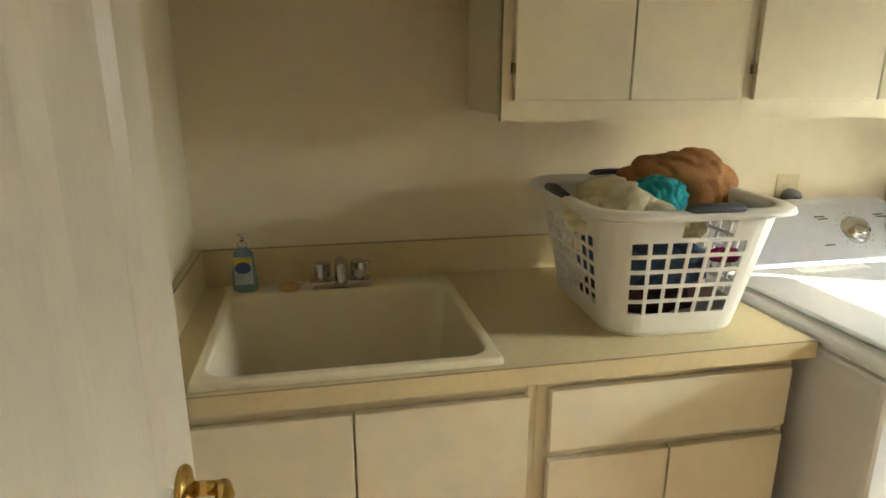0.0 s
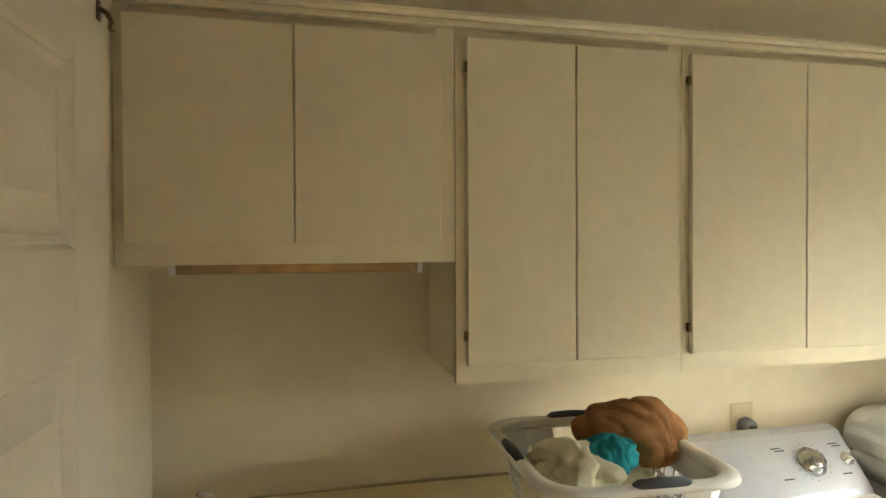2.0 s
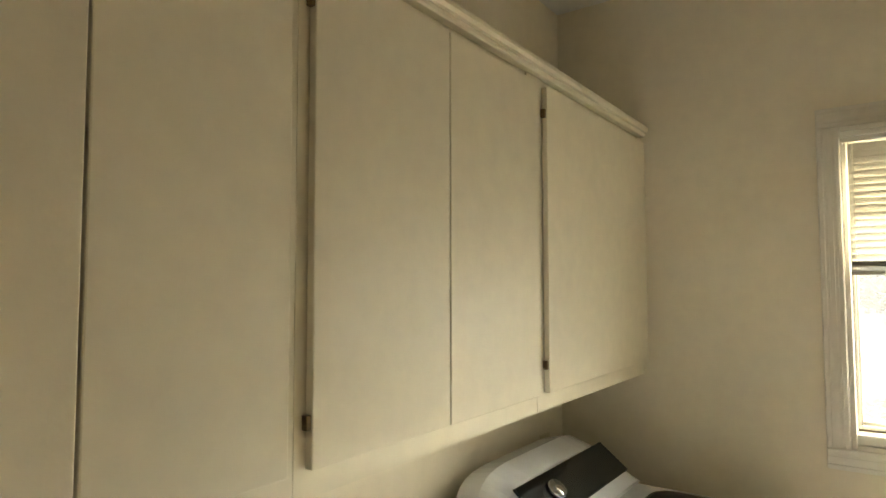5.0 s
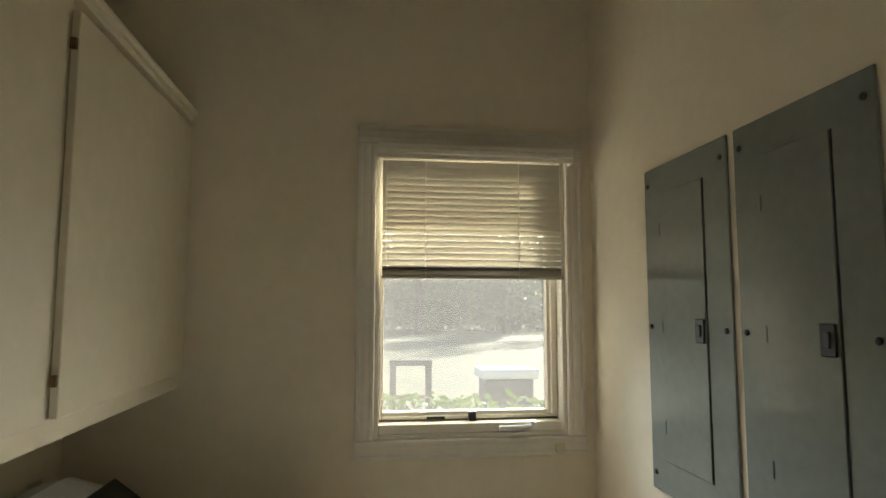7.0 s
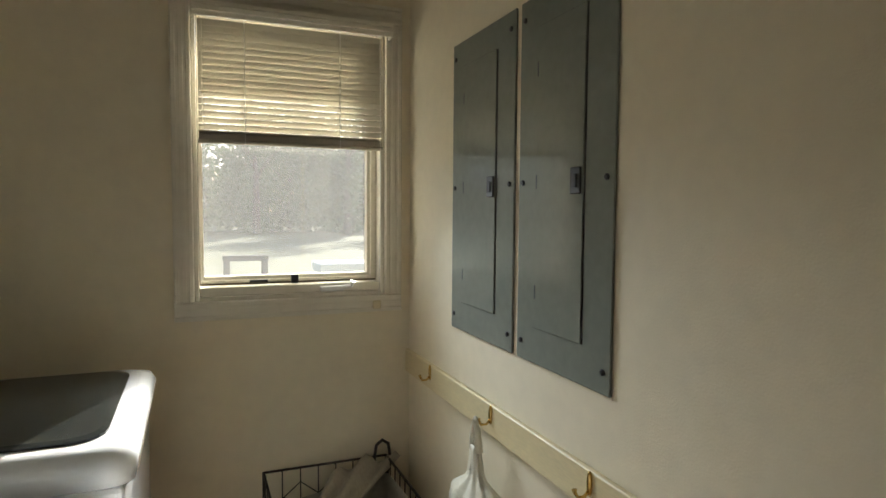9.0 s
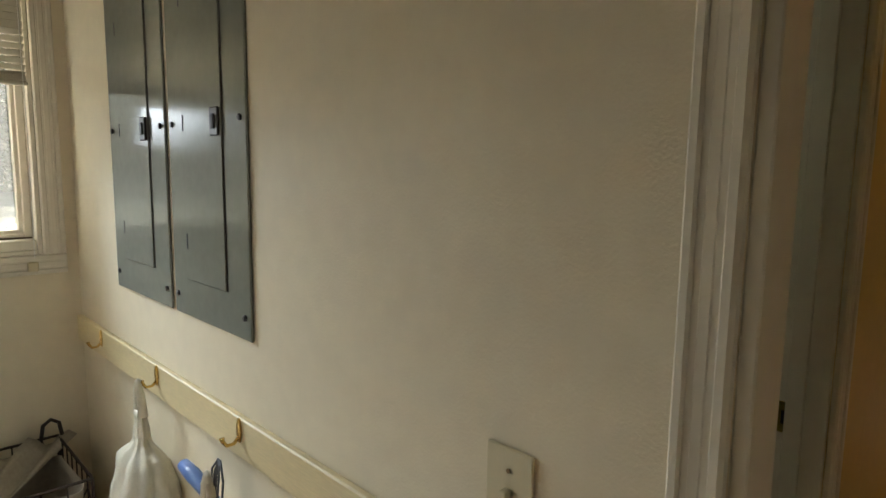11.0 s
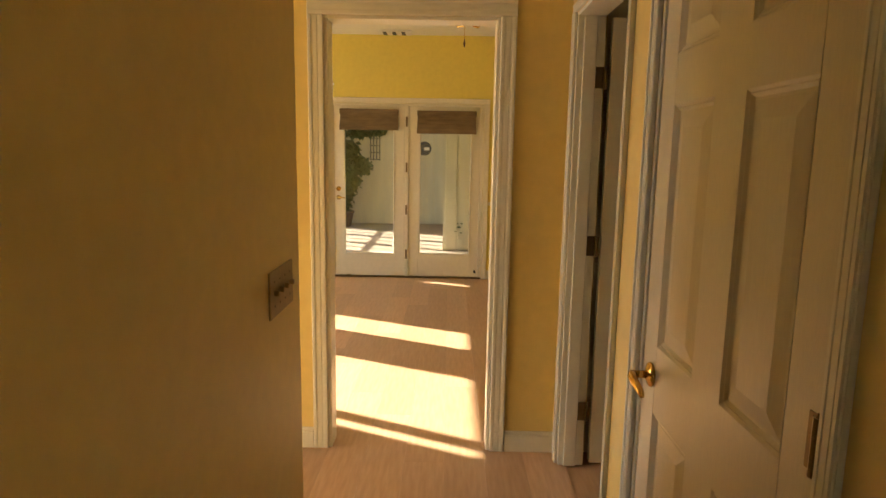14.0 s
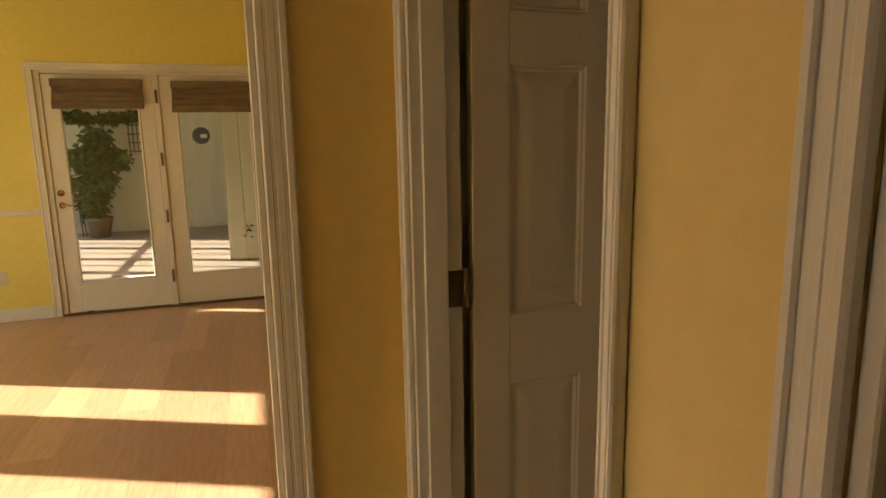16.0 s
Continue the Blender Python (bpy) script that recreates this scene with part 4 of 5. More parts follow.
for x0, x1, e in ((XE + 0.05, XE + 0.082, 0.012), (XE + 0.062, XE + 0.10, 0.0)):
    for a, b, c, d in ((u0, G0 - e, t0, t1), (G1 + e * 0.5, u1, t0, t1), (G0 - e, G1 + e * 0.5, t0, GB - e), (G0 - e, G1 + e * 0.5, GT + e, t1)):
        box(bm, x0, x1, a, b, c, d, 0.002)
part("sash", bm, M_TRIM, w1)
part("window_sill", bx(XE + 0.002, XE + 0.13, u0, u1, z0 + 0.0145, z0 + 0.046, bev=0.003), M_TRIM, w1)
part("weather_seal", bx(XE + 0.052, XE + 0.06, u0 + 0.002, u1 - 0.002, z0 + 0.0462, z0 + 0.0518), M_EDGE, w1, "thin dark weather seal")
gp = part("pane", bx(XE + 0.086, XE + 0.09, G0 - 0.006, G1 + 0.006, GB - 0.006, GT + 0.006), M_DUSTY, w1)
gp.visible_shadow = False
bm = bmesh.new()
box(bm, XE - 0.012, XE + 0.0015, -1.42, -1.33, 1.203, 1.222, 0.005, 2)
tube(bm, [(XE - 0.006, -1.41, 1.214), (XE - 0.014, -1.44, 1.220), (XE - 0.02, -1.445, 1.238)], [0.009, 0.007, 0.009], 10)
part("crank_handle", bm, M_WHITEPL, w1, "folded white crank handle")
part("sash_lock", bx(XE + 0.025, XE + 0.049, -1.262, -1.238, 1.2325, 1.262, bev=0.002), M_BLACK, w1, "black sash lock")
part("sash_label", bx(XE + 0.044, XE + 0.0495, -1.16, -1.10, 1.238, 1.246), M_BLACK, w1, "dark sash sticker")
bl = thing("window_blind", "beige slatted blind pulled halfway up the window", "blind")
part("headrail", bx(XE - 0.055, XE - 0.004, -1.552, -0.938, 2.10, 2.13, bev=0.005, seg=2), M_WHITEPL, bl)
bm = bmesh.new()
for d, za, zb in ((0.0, 2.085, 2.100), (0.004, 2.1015, 2.117), (0.001, 2.1185, 2.133)):
    box(bm, XE - 0.072 - d, XE - 0.0655, -1.577, -0.928, za, zb, 0.002)
for y in (-1.577, -0.933):
    box(bm, XE - 0.0655, XE - 0.0195, y, y + 0.005, 2.087, 2.131)
part("valance", bm, M_IVORYPAINT, bl, "ivory grooved valance")
NS = 18
for i in range(NS):
    z = 2.075 - 0.345 * i / (NS - 1)
    part("slat", bx(-0.0127, 0.0127, -1.545, -0.945, -0.0006, 0.0006, m=pose(XE - 0.03, 0, z, 0, (53 if i < 11 else 35) + 1.5 * math.sin(i * 2.3), 0)), M_BLIND, bl)
bm = bmesh.new()
for i in range(5):
    box(bm, XE - 0.043, XE - 0.017, -1.545, -0.945, 1.711 + 0.0034 * i, 1.713 + 0.0034 * i)
part("stacked_slats", bm, M_BLIND, bl)
part("bottom_rail", bx(XE - 0.045, XE - 0.015, -1.548, -0.942, 1.698, 1.71, bev=0.003), M_BLIND, bl)
for y in (-1.395, -1.085):
    for dx in (-0.0145, -0.0455):
        part("ladder_cord", tb([(XE + dx, y, 2.10), (XE + dx, y, 1.70)], 0.0011, 6), M_WHITEPL, bl)
part("pull_cord", tb([(XE - 0.065, -1.53, 2.10), (XE - 0.066, -1.532, 1.5), (XE - 0.04, -1.534, 1.18)], 0.0012, 6), M_WHITEPL, bl)
part("tilt_wand", tb([(XE - 0.068, -0.955, 2.09), (XE - 0.069, -0.955, 1.75)], 0.003, 6), glass_mat("clear_wand", 0.1), bl)
solid("cord_cleat", bx(XE - 0.03, XE - 0.0215, -1.545, -1.515, 1.135, 1.165, bev=0.003), M_IVORYPL, "small ivory cord cleat on the casing", "cleat")

# ---- breaker panels ----
PT, PB = 1.979, 1.134


def panel(name, x0, x1, label):
    th = thing(name, label, "breaker panel", "breaker panels")
    w = x1 - x0
    cover = part("cover", bx(x0, x1, YS + 0.0005, YS + 0.007, PB, PT, bev=0.0025), M_GREYPAN, th)
    # the hinged door starts a third in and has its latch on the side nearer the doorway
    d0, d1 = x0 + 0.096, x1 - 0.078
    dz0, dz1 = PB + 0.085, PT - 0.075
    part("door", bx(d0, d1, YS + 0.0072, YS + 0.0105, dz0, dz1, bev=0.0012), M_GREYPAN, th)
    bm = bmesh.new()
    box(bm, d0 - 0.0035, d0, YS + 0.0070, YS + 0.0076, dz0, dz1)
    part("door_gap", bm, M_BLACK, th, "dark gap at the panel door")
    part("latch", bx(d0 + 0.004, d0 + 0.04, YS + 0.0108, YS + 0.016, 1.525, 1.58, bev=0.002), M_BLACK, th, "black latch")
    part("latch_tab", bx(d0 + 0.014, d0 + 0.03, YS + 0.0162, YS + 0.019, 1.538, 1.567, bev=0.002), M_DARKGREY, th)
    for z in (PB + 0.17, 1.556, PT - 0.17):
        part("hinge_slot", bx(d1 - 0.012, d1 - 0.0085, YS + 0.0107, YS + 0.0115, z - 0.016, z + 0.016), M_DARKGREY, th)
    for z in (PB + 0.045, 1.556, PT - 0.045):
        for x in (x0 + 0.022, x1 - 0.022):
            part("screw", lt([(0.0065, 0.0), (0.0065, 0.003), (0.004, 0.005)], (x, YS + 0.0072, z), "y", 12), M_BLACK, th)
    return th


panel("breaker_panel", 1.741, 2.106, "wide grey enamelled breaker panel cover on the wall")
panel("breaker_panel", 2.131, 2.517, "grey enamelled breaker panel cover near the window")

# ---- hook rail, bags, wire basket ----
hr = thing("hook_rail", "pale painted board with brass coat hooks", "hook rail")
part("board", bx(0.96, XE - 0.003, YS + 0.0005, YS + 0.017, 0.893, 0.977, bev=0.003), M_RAILWOOD, hr)


def coat_hook(x):
    z = 0.94
    y = YS + 0.017
    bm = bmesh.new()
    # an oval plate with a round head, and one small prong that curls up to a ball
    loops(bm, [[Vector((x + 0.0075 * f * math.cos(2 * math.pi * k / 14), y + d, z + 0.026 * f * math.sin(2 * math.pi * k / 14) + 0.012)) for k in range(14)] for f, d in ((1.0, 0.0), (1.0, 0.003), (0.7, 0.0055))], True, True)
    tube(bm, [(x, y + 0.003, z - 0.002), (x, y + 0.014, z - 0.012), (x, y + 0.028, z - 0.012), (x, y + 0.036, z), (x, y + 0.037, z + 0.006)], [0.004, 0.0035, 0.0035, 0.004, 0.0055], 10)
    part("coat_hook", bm, M_BRASS, hr, "polished brass coat hook", True)


for x in (2.669, 2.219, 1.781, 1.33):
    coat_hook(x)


def bag(name, label, c, w, h, material, seed, neck=0.02):
    """A hanging carrier bag: pinched neck, handles over the hook, bulging crumpled body."""
    bm = bmesh.new()
    n, rings_ = 40, []
    for i in range(22):
        f = i / 21
        z = -h * f
        # a gathered neck, then square shoulders and a sagging belly
        r = neck + 0.012 * f / 0.22 if f < 0.22 else neck + 0.012 + (w - neck - 0.012) * min(1, 0.55 * min(1, (f - 0.22) / 0.10) + 0.45 * min(1, (f - 0.22) / 0.45))
        if f > 0.85:
            r *= 1 - (f - 0.85) / 0.15 * 0.5
        pts = []
        for k in range(n):
            a = 2 * math.pi * k / n
            q = 1 + 0.30 * noise.noise(Vector((math.cos(a) * 2.6 + seed, math.sin(a) * 2.6, f * 4))) + 0.13 * noise.noise(Vector((math.cos(a) * 7, math.sin(a) * 7 + seed, f * 9))) + 0.12 * math.sin(a * 9 + seed) * (1 - f)
            pts.append(Vector((c[0] + r * q * math.cos(a), c[1] + 0.55 * r * q * math.sin(a), c[2] + z + 0.02 * noise.noise(Vector((a, seed, f * 4))))))
        rings_.append(pts)
    loops(bm, rings_, True, True)
    th = thing(name, label, "bag")
    part("bag_body", bm, material, th, smooth=True)
    for s in (-1, 1):
        part("handle", tb([(c[0] + s * 0.018, c[1], c[2] - 0.01), (c[0] + s * 0.012, c[1] + 0.002, c[2] + 0.05), (c[0], c[1] + 0.003, c[2] + 0.075), (c[0] - s * 0.008, c[1], c[2] + 0.05)], [0.012, 0.009, 0.008, 0.006], 8), material, th, smooth=True)
    return th


bg = bag("carrier_bag", "crumpled thin white plastic carrier bag hanging from a hook", (2.219, YS + 0.06, 0.872), 0.125, 0.36, M_BAG, 2.0)
part("printed_mark", bx(2.13, 2.165, YS + 0.145, YS + 0.149, 0.655, 0.70), mat("red_print", (0.45, 0.04, 0.05), 0.4), bg, "small red print")
bag("carrier_bag", "white plastic bag of odds and ends hanging from a hook", (1.80, YS + 0.075, 0.80), 0.11, 0.28, M_BAG, 5.0)
M_BLUETOOL = mat("blue_plastic_handle", (0.13, 0.22, 0.48), 0.35)
solid("blue_brush", tb([(1.79, YS + 0.06, 0.80), (1.84, YS + 0.065, 0.822), (1.89, YS + 0.07, 0.838), (1.93, YS + 0.072, 0.845)], [0.013, 0.014, 0.016, 0.013], 12), M_BLUETOOL, "blue plastic brush handle poking out of the bag", "brush", smooth=True)
kr = thing("key_loops", "dark wire loops hanging from a brass hook", "wire loop")
for dx, L in ((-0.012, 0.13), (0.006, 0.11), (0.018, 0.14)):
    part("loop", tb([(1.781 + dx * 0.3, YS + 0.06, 0.905), (1.781 + dx - 0.012, YS + 0.065, 0.87), (1.781 + dx - 0.006, YS + 0.07, 0.92 - L), (1.781 + dx + 0.012, YS + 0.07, 0.905 - L + 0.01), (1.781 + dx + 0.008, YS + 0.064, 0.88), (1.781 + dx * 0.3, YS + 0.06, 0.905)], 0.0022, 6), M_DARKGREY, kr, smooth=True)

wb = thing("wire_hamper", "dark wire hamper with a beige canvas liner in the corner", "hamper")
HX0, HX1, HY0, HY1, HZ = 2.51, 2.89, -1.56, -1.13, 0.60
M_WIRE = mat("dark_bronze_wire", (0.05, 0.04, 0.035), 0.45, 0.8)
cor = [(HX0, HY0), (HX1, HY0), (HX1, HY1), (HX0, HY1)]
for (xa, ya), (xb, yb) in zip(cor, cor[1:] + cor[:1]):
    part("rim_wire", tb([(xa, ya, HZ), (xb, yb, HZ)], 0.0045, 8), M_WIRE, wb)
    part("rim_wire", tb([(xa, ya, 0.02), (xb, yb, 0.02)], 0.0045, 8), M_WIRE, wb)
    part("post", tb([(xa, ya, 0.0), (xa, ya, HZ)], 0.0045, 8), M_WIRE, wb)
    for k in range(1, 7):
        f = k / 7
        x, y = xa + (xb - xa) * f, ya + (yb - ya) * f
        part("wire", tb([(x, y, 0.02), (x, y, HZ)], 0.0022, 6), M_WIRE, wb)
        if k % 2:
            dx, dy = (xb - xa) / 7, (yb - ya) / 7
            part("zigzag_wire", tb([(x - dx, y - dy, HZ - 0.10), (x, y, HZ - 0.05), (x + dx, y + dy, HZ - 0.10)], 0.0022, 6), M_WIRE, wb)
for (x, y) in ((HX1 - 0.02, HY0 + 0.02), (HX0 + 0.03, HY1 - 0.02)):
    part("loop_handle", tb([(x, y - 0.02, HZ - 0.06), (x, y - 0.03, HZ), (x, y - 0.022, HZ + 0.05), (x, y, HZ + 0.065), (x, y + 0.022, HZ + 0.05), (x, y + 0.03, HZ), (x, y + 0.02, HZ - 0.06)], 0.006, 8), M_WIRE, wb, smooth=True)
bm = bmesh.new()
rg = []
for i in range(14):
    f = i / 13
    pts = rrect(HX0 + 0.012 + 0.01 * f, HX1 - 0.012 - 0.01 * f, HY0 + 0.012 + 0.01 * f, HY1 - 0.012 - 0.01 * f, 0.05, 0.0, 10)
    out = []
    for p in pts:
        sag = 0.09 * (0.5 + 0.5 * math.sin(7 * p.x + 5 * p.y)) * (1 - f)
        n = noise.noise(Vector((p.x * 6, p.y * 6, f * 2)))
        out.append(Vector((p.x + 0.016 * n, p.y + 0.016 * noise.noise(Vector((p.y * 7, p.x * 7, f * 3 + 4))), HZ - 0.02 - sag - (HZ - 0.06) * f)))
    rg.append(out)
loops(bm, rg, True)
lin = part("liner", bm, M_CANVAS, wb, "beige canvas liner slumped inside", True)
sol = lin.modifiers.new("thick", "SOLIDIFY")
sol.thickness = 0.003
bm = bmesh.new()
P0, P1, P2 = Vector((HX1 - 0.02, HY0 + 0.03, HZ + 0.01)), Vector((HX0 + 0.1, HY1 - 0.12, HZ - 0.12)), Vector((HX1 - 0.05, HY0 + 0.3, HZ - 0.02))
for i in range(13):
    for j in range(13):
        u, v = i / 12, j / 12
        p = P0.lerp(P1, u) + (P2 - P0) * (v - 0.3) * (1 - 0.5 * u)
        p.z += 0.02 * math.sin(v * 16 + u * 2) + 0.015 * noise.noise(p * 9) - 0.05 * abs(v - 0.5)
        bm.verts.new(p)
bm.verts.ensure_lookup_table()
for i in range(12):
    for j in range(12):
        bm.faces.new((bm.verts[i * 13 + j], bm.verts[i * 13 + j + 1], bm.verts[(i + 1) * 13 + j + 1], bm.verts[(i + 1) * 13 + j]))
fl = part("liner_flap", bm, M_CANVAS, wb, "loose flap of the canvas liner", True)
sol = fl.modifiers.new("thick", "SOLIDIFY")
sol.thickness = 0.003

# ---- hall ----
casing("door_casing_3", "x", HX, BY0, BY1, DH, -1, 0.075)
casing("door_casing_4", "x", HX + T, BY0, BY1, DH, 1, 0.06)
jamb("door_jamb_2", "x", HX, HX + T, BY0, BY1, DH)
stp = thing("strike_plate", "brass strike plate on the bathroom door jamb", "hardware")
part("plate", bx(HX + 0.05, HX + 0.115, BY0 + 0.0162, BY0 + 0.0178, 0.905, 0.975, bev=0.0006), M_BRASS, stp)
part("latch_hole", bx(HX + 0.066, HX + 0.086, BY0 + 0.0179, BY0 + 0.0186, 0.925, 0.955), M_BLACK, stp, "dark latch hole")
casing("door_casing_5", "x", WH, CLO[0], CLO[1], DH, 1, 0.047)
casing("door_casing_6", "x", WH, FAR[0], FAR[1], DH, 1, 0.034)
jamb("door_jamb_3", "x", WH - T, WH, CLO[0], CLO[1], DH, stop=False)
jb = jamb("door_jamb_4", "x", WH - T, WH, FAR[0], FAR[1], DH, stop=False)
part("door_stop", bx(WH - 0.082, WH - 0.026, FAR[0] + 0.0162, FAR[0] + 0.028, 0.0, DH - 0.017, bev=0.002), M_TRIM, jb)
casing("opening_casing_1", "y", YO, OX0, OX1, 2.05, 1, 0.072, "white moulded casing of the wide opening")
casing("opening_casing_2", "y", YO - T, OX0, OX1, 2.05, -1, 0.072, "white moulded casing of the wide opening")
jamb("opening_jamb", "y", YO - T, YO, OX0, OX1, 2.05, "white painted lining of the opening", False)

cd = six_panel_door("closet_door", 0.778, "white six-panel door with a brass lever, closed", 0.885, (1,), (1,))
place(cd, pose(WH - 0.022, CLO[1] - 0.018, 0.0, 0, 0, -90))
fdn = six_panel_door("hall_door", 0.735, "white six-panel door standing open into a dark room", 0.9, (), (1, -1))
place(fdn, pose(-0.115, -4.963, 0.0, 0, 0, 180))
for z in (0.27, 1.05, 1.78):
    hg = thing("door_hinge", "aged brass butt hinge on the hall door jamb", "hinge", "hall door hinges")
    part("leaf_plate", bx(-0.084, -0.04, FAR[0] + 0.0161, FAR[0] + 0.0178, z - 0.045, z + 0.045, bev=0.0006), M_OLDBRASS, hg)
    part("knuckle", tb([(-0.094, FAR[0] + 0.018, z - 0.047), (-0.094, FAR[0] + 0.018, z + 0.047)], 0.0075, 10), M_OLDBRASS, hg, smooth=True)

switch_plate("light_switch", "aged bronze four-gang switch plate on the hall wall", 4, pose(HX, -3.735, 1.105, 0, 0, -90), mat("bronze_plate", (0.36, 0.25, 0.10), 0.4, 0.4, var=0.1))
switch_plate("light_switch", "ivory two-gang switch by the cased opening", 1, pose(1.50, YO, 1.075, 0, 0, 180))


def baseboard(name, axis, at, a0, a1, side):
    bm = bmesh.new()
    for d, z0, z1 in ((0.014, 0.0, 0.085), (0.009, 0.085, 0.105)):
        lo, hi = sorted((at, at + side * d))
        if axis == "x":
            box(bm, lo, hi, a0, a1, z0, z1, 0.002)
        else:
            box(bm, a0, a1, lo, hi, z0, z1, 0.002)
    return solid(name, bm, M_TRIM, "white painted baseboard", "baseboard", kind="structure")


baseboard("baseboard_1", "y", YO, WH, OX0 - 0.073, 1)
baseboard("baseboard_2", "y", YO, OX1 + 0.073, FX, 1)
baseboard("baseboard_3", "x", WH, CLO[1] + 0.048, YS - TL, 1)
baseboard("baseboard_4", "x", HX, HC, BY0 - 0.076, -1)
baseboard("baseboard_5", "x", WH, FAR[1] + 0.035, CLO[0] - 0.048, 1)
baseboard("baseboard_6", "y", YF, -1.6, 0.12, 1)
baseboard("baseboard_7", "y", YF, 2.0, FX, 1)
baseboard("baseboard_8", "y", HC, HX, FX, -1)

# ---- family room ----
casing("french_door_casing", "y", YF, 0.185, 1.935, 2.0, 1, 0.06, "white casing round the glazed double doors")
fdw = thing("french_doors", "white glazed double doors with full-length panes", "door", kind="structure")
bm = bmesh.new()
box(bm, 0.186, 0.225, YF - 0.13, YF - 0.005, 0.0, 1.999, 0.002)
box(bm, 1.895, 1.934, YF - 0.13, YF - 0.005, 0.0, 1.999, 0.002)
box(bm, 0.225, 1.895, YF - 0.13, YF - 0.005, 1.975, 1.999, 0.002)
box(bm, 1.04, 1.085, YF - 0.13, YF - 0.0, 0.0, 1.975, 0.003)
part("door_frame", bm, M_TRIM, fdw)
part("threshold", bx(0.186, 1.934, YF - 0.13, YF + 0.01, 0.0, 0.018, bev=0.003), M_OLDBRASS, fdw, "worn metal threshold")
for x0, x1, g0, g1 in ((0.228, 1.037, 0.315, 0.925), (1.088, 1.892, 1.195, 1.79)):
    lf = bmesh.new()
    yy0, yy1 = YF - 0.06, YF - 0.018
    box(lf, x0, g0, yy0, yy1, 0.02, 1.972, 0.002)
    box(lf, g1, x1, yy0, yy1, 0.02, 1.972, 0.002)
    box(lf, g0, g1, yy0, yy1, 0.02, 0.272, 0.002)
    box(lf, g0, g1, yy0, yy1, 1.86, 1.972, 0.002)
    lfp = part("door_leaf", lf, M_TRIM, fdw)
    bd = bmesh.new()
    for a, b, c, d in ((g0, g0 + 0.02, 0.272, 1.86), (g1 - 0.02, g1, 0.272, 1.86), (g0 + 0.02, g1 - 0.02, 0.272, 0.292), (g0 + 0.02, g1 - 0.02, 1.84, 1.86)):
        box(bd, a, b, YF - 0.052, YF - 0.012, c, d, 0.006)
    part("glazing_bead", bd, M_TRIM, lfp)
    pn_ = part("pane", bx(g0 + 0.005, g1 - 0.005, YF - 0.042, YF - 0.038, 0.277, 1.855), M_GLASS, lfp)
    pn_.visible_shadow = False
for z in (0.28, 0.80, 1.285, 1.80):
    part("hinge", bx(1.052, 1.073, YF + 0.0005, YF + 0.007, z - 0.055, z + 0.055, bev=0.002), M_OLDBRASS, fdw, "aged brass hinge")
part("deadbolt", lt([(0.003, 0), (0.028, 0.0), (0.028, 0.008), (0.012, 0.012), (0.008, 0.03)], (1.845, YF - 0.018, 1.03), "y"), M_BRASS, fdw, "brass deadbolt", True)
hd = part("door_handle", lt([(0.003, 0), (0.026, 0.0), (0.026, 0.008), (0.011, 0.012), (0.01, 0.05)], (1.845, YF - 0.018, 0.93), "y"), M_BRASS, fdw, "brass lever handle", True)
part("lever", tb([(1.845, YF + 0.03, 0.93), (1.80, YF + 0.035, 0.932), (1.76, YF + 0.033, 0.925)], [0.009, 0.008, 0.006]), M_BRASS, hd, smooth=True)
part("door_stop", tb([(0.26, YF - 0.01, 0.09), (0.26, YF + 0.04, 0.088)], [0.012, 0.014]), M_BLACK, fdw, "dark rubber door stop")
part("floor_bolt", bx(1.70, 1.76, YF - 0.005, YF + 0.02, 0.019, 0.03, bev=0.003), M_OLDBRASS, fdw, "small brass floor bolt")
for x0, x1, z0, z1 in ((1.155, 1.82, 1.71, 1.92), (0.275, 0.945, 1.68, 1.91)):
    sh = thing("roman_shade", "brown woven roman shade folded up over the glass", "blind", "roman shades")
    bm = bmesh.new()
    n = 5
    for k in range(n):
        a, b = z0 + (z1 - z0) * k / n, z1
        box(bm, x0 + 0.002 * k, x1 - 0.002 * k, YF + 0.004 + 0.010 * (n - 1 - k) * 0.7, YF + 0.010 + 0.011 * (n - 1 - k), a - 0.012 * (k == 0), a + (z1 - z0) / n + 0.003, 0.003)
    part("folds", bm, M_SHADE, sh)
    part("headrail", bx(x0 + 0.002, x1 - 0.002, YF + 0.003, YF + 0.05, z1 - 0.05, z1 + 0.012, bev=0.004), M_SHADE, sh)
    part("hem_bar", tb([(x0, YF + 0.045, z0 - 0.002), (x1, YF + 0.045, z0 - 0.006)], 0.006, 8), M_EDGE, sh, "dark hem bar")
bm = bmesh.new()
for x0, x1 in ((-1.6, 0.12), (2.0, FX)):
    box(bm, x0, x1, YF, YF + 0.012, 0.865, 0.905, 0.003)
    box(bm, x0, x1, YF, YF + 0.02, 0.89, 0.9, 0.003)
solid("chair_rail_trim", bm, M_TRIM, "white chair rail on the yellow wall", "trim", kind="structure")
outlet("wall_outlet", 0, 0, "ivory wall outlet low on the yellow wall", m=pose(2.33, YF, 0.36, 0, 0, 180))
vt = thing("ceiling_vent", "white slotted air vent in the ceiling", "vent")
part("frame", bx(1.0, 1.33, -9.19, -8.99, H - 0.018, H - 0.0005, bev=0.004), M_WHITEPL, vt)
for i in range(6):
    part("slat", bx(1.02 + 0.05 * i, 1.06 + 0.05 * i, -9.17, -9.01, H - 0.026, H - 0.0185, bev=0.002), M_DARKGREY if i % 2 else M_WHITEPL, vt)

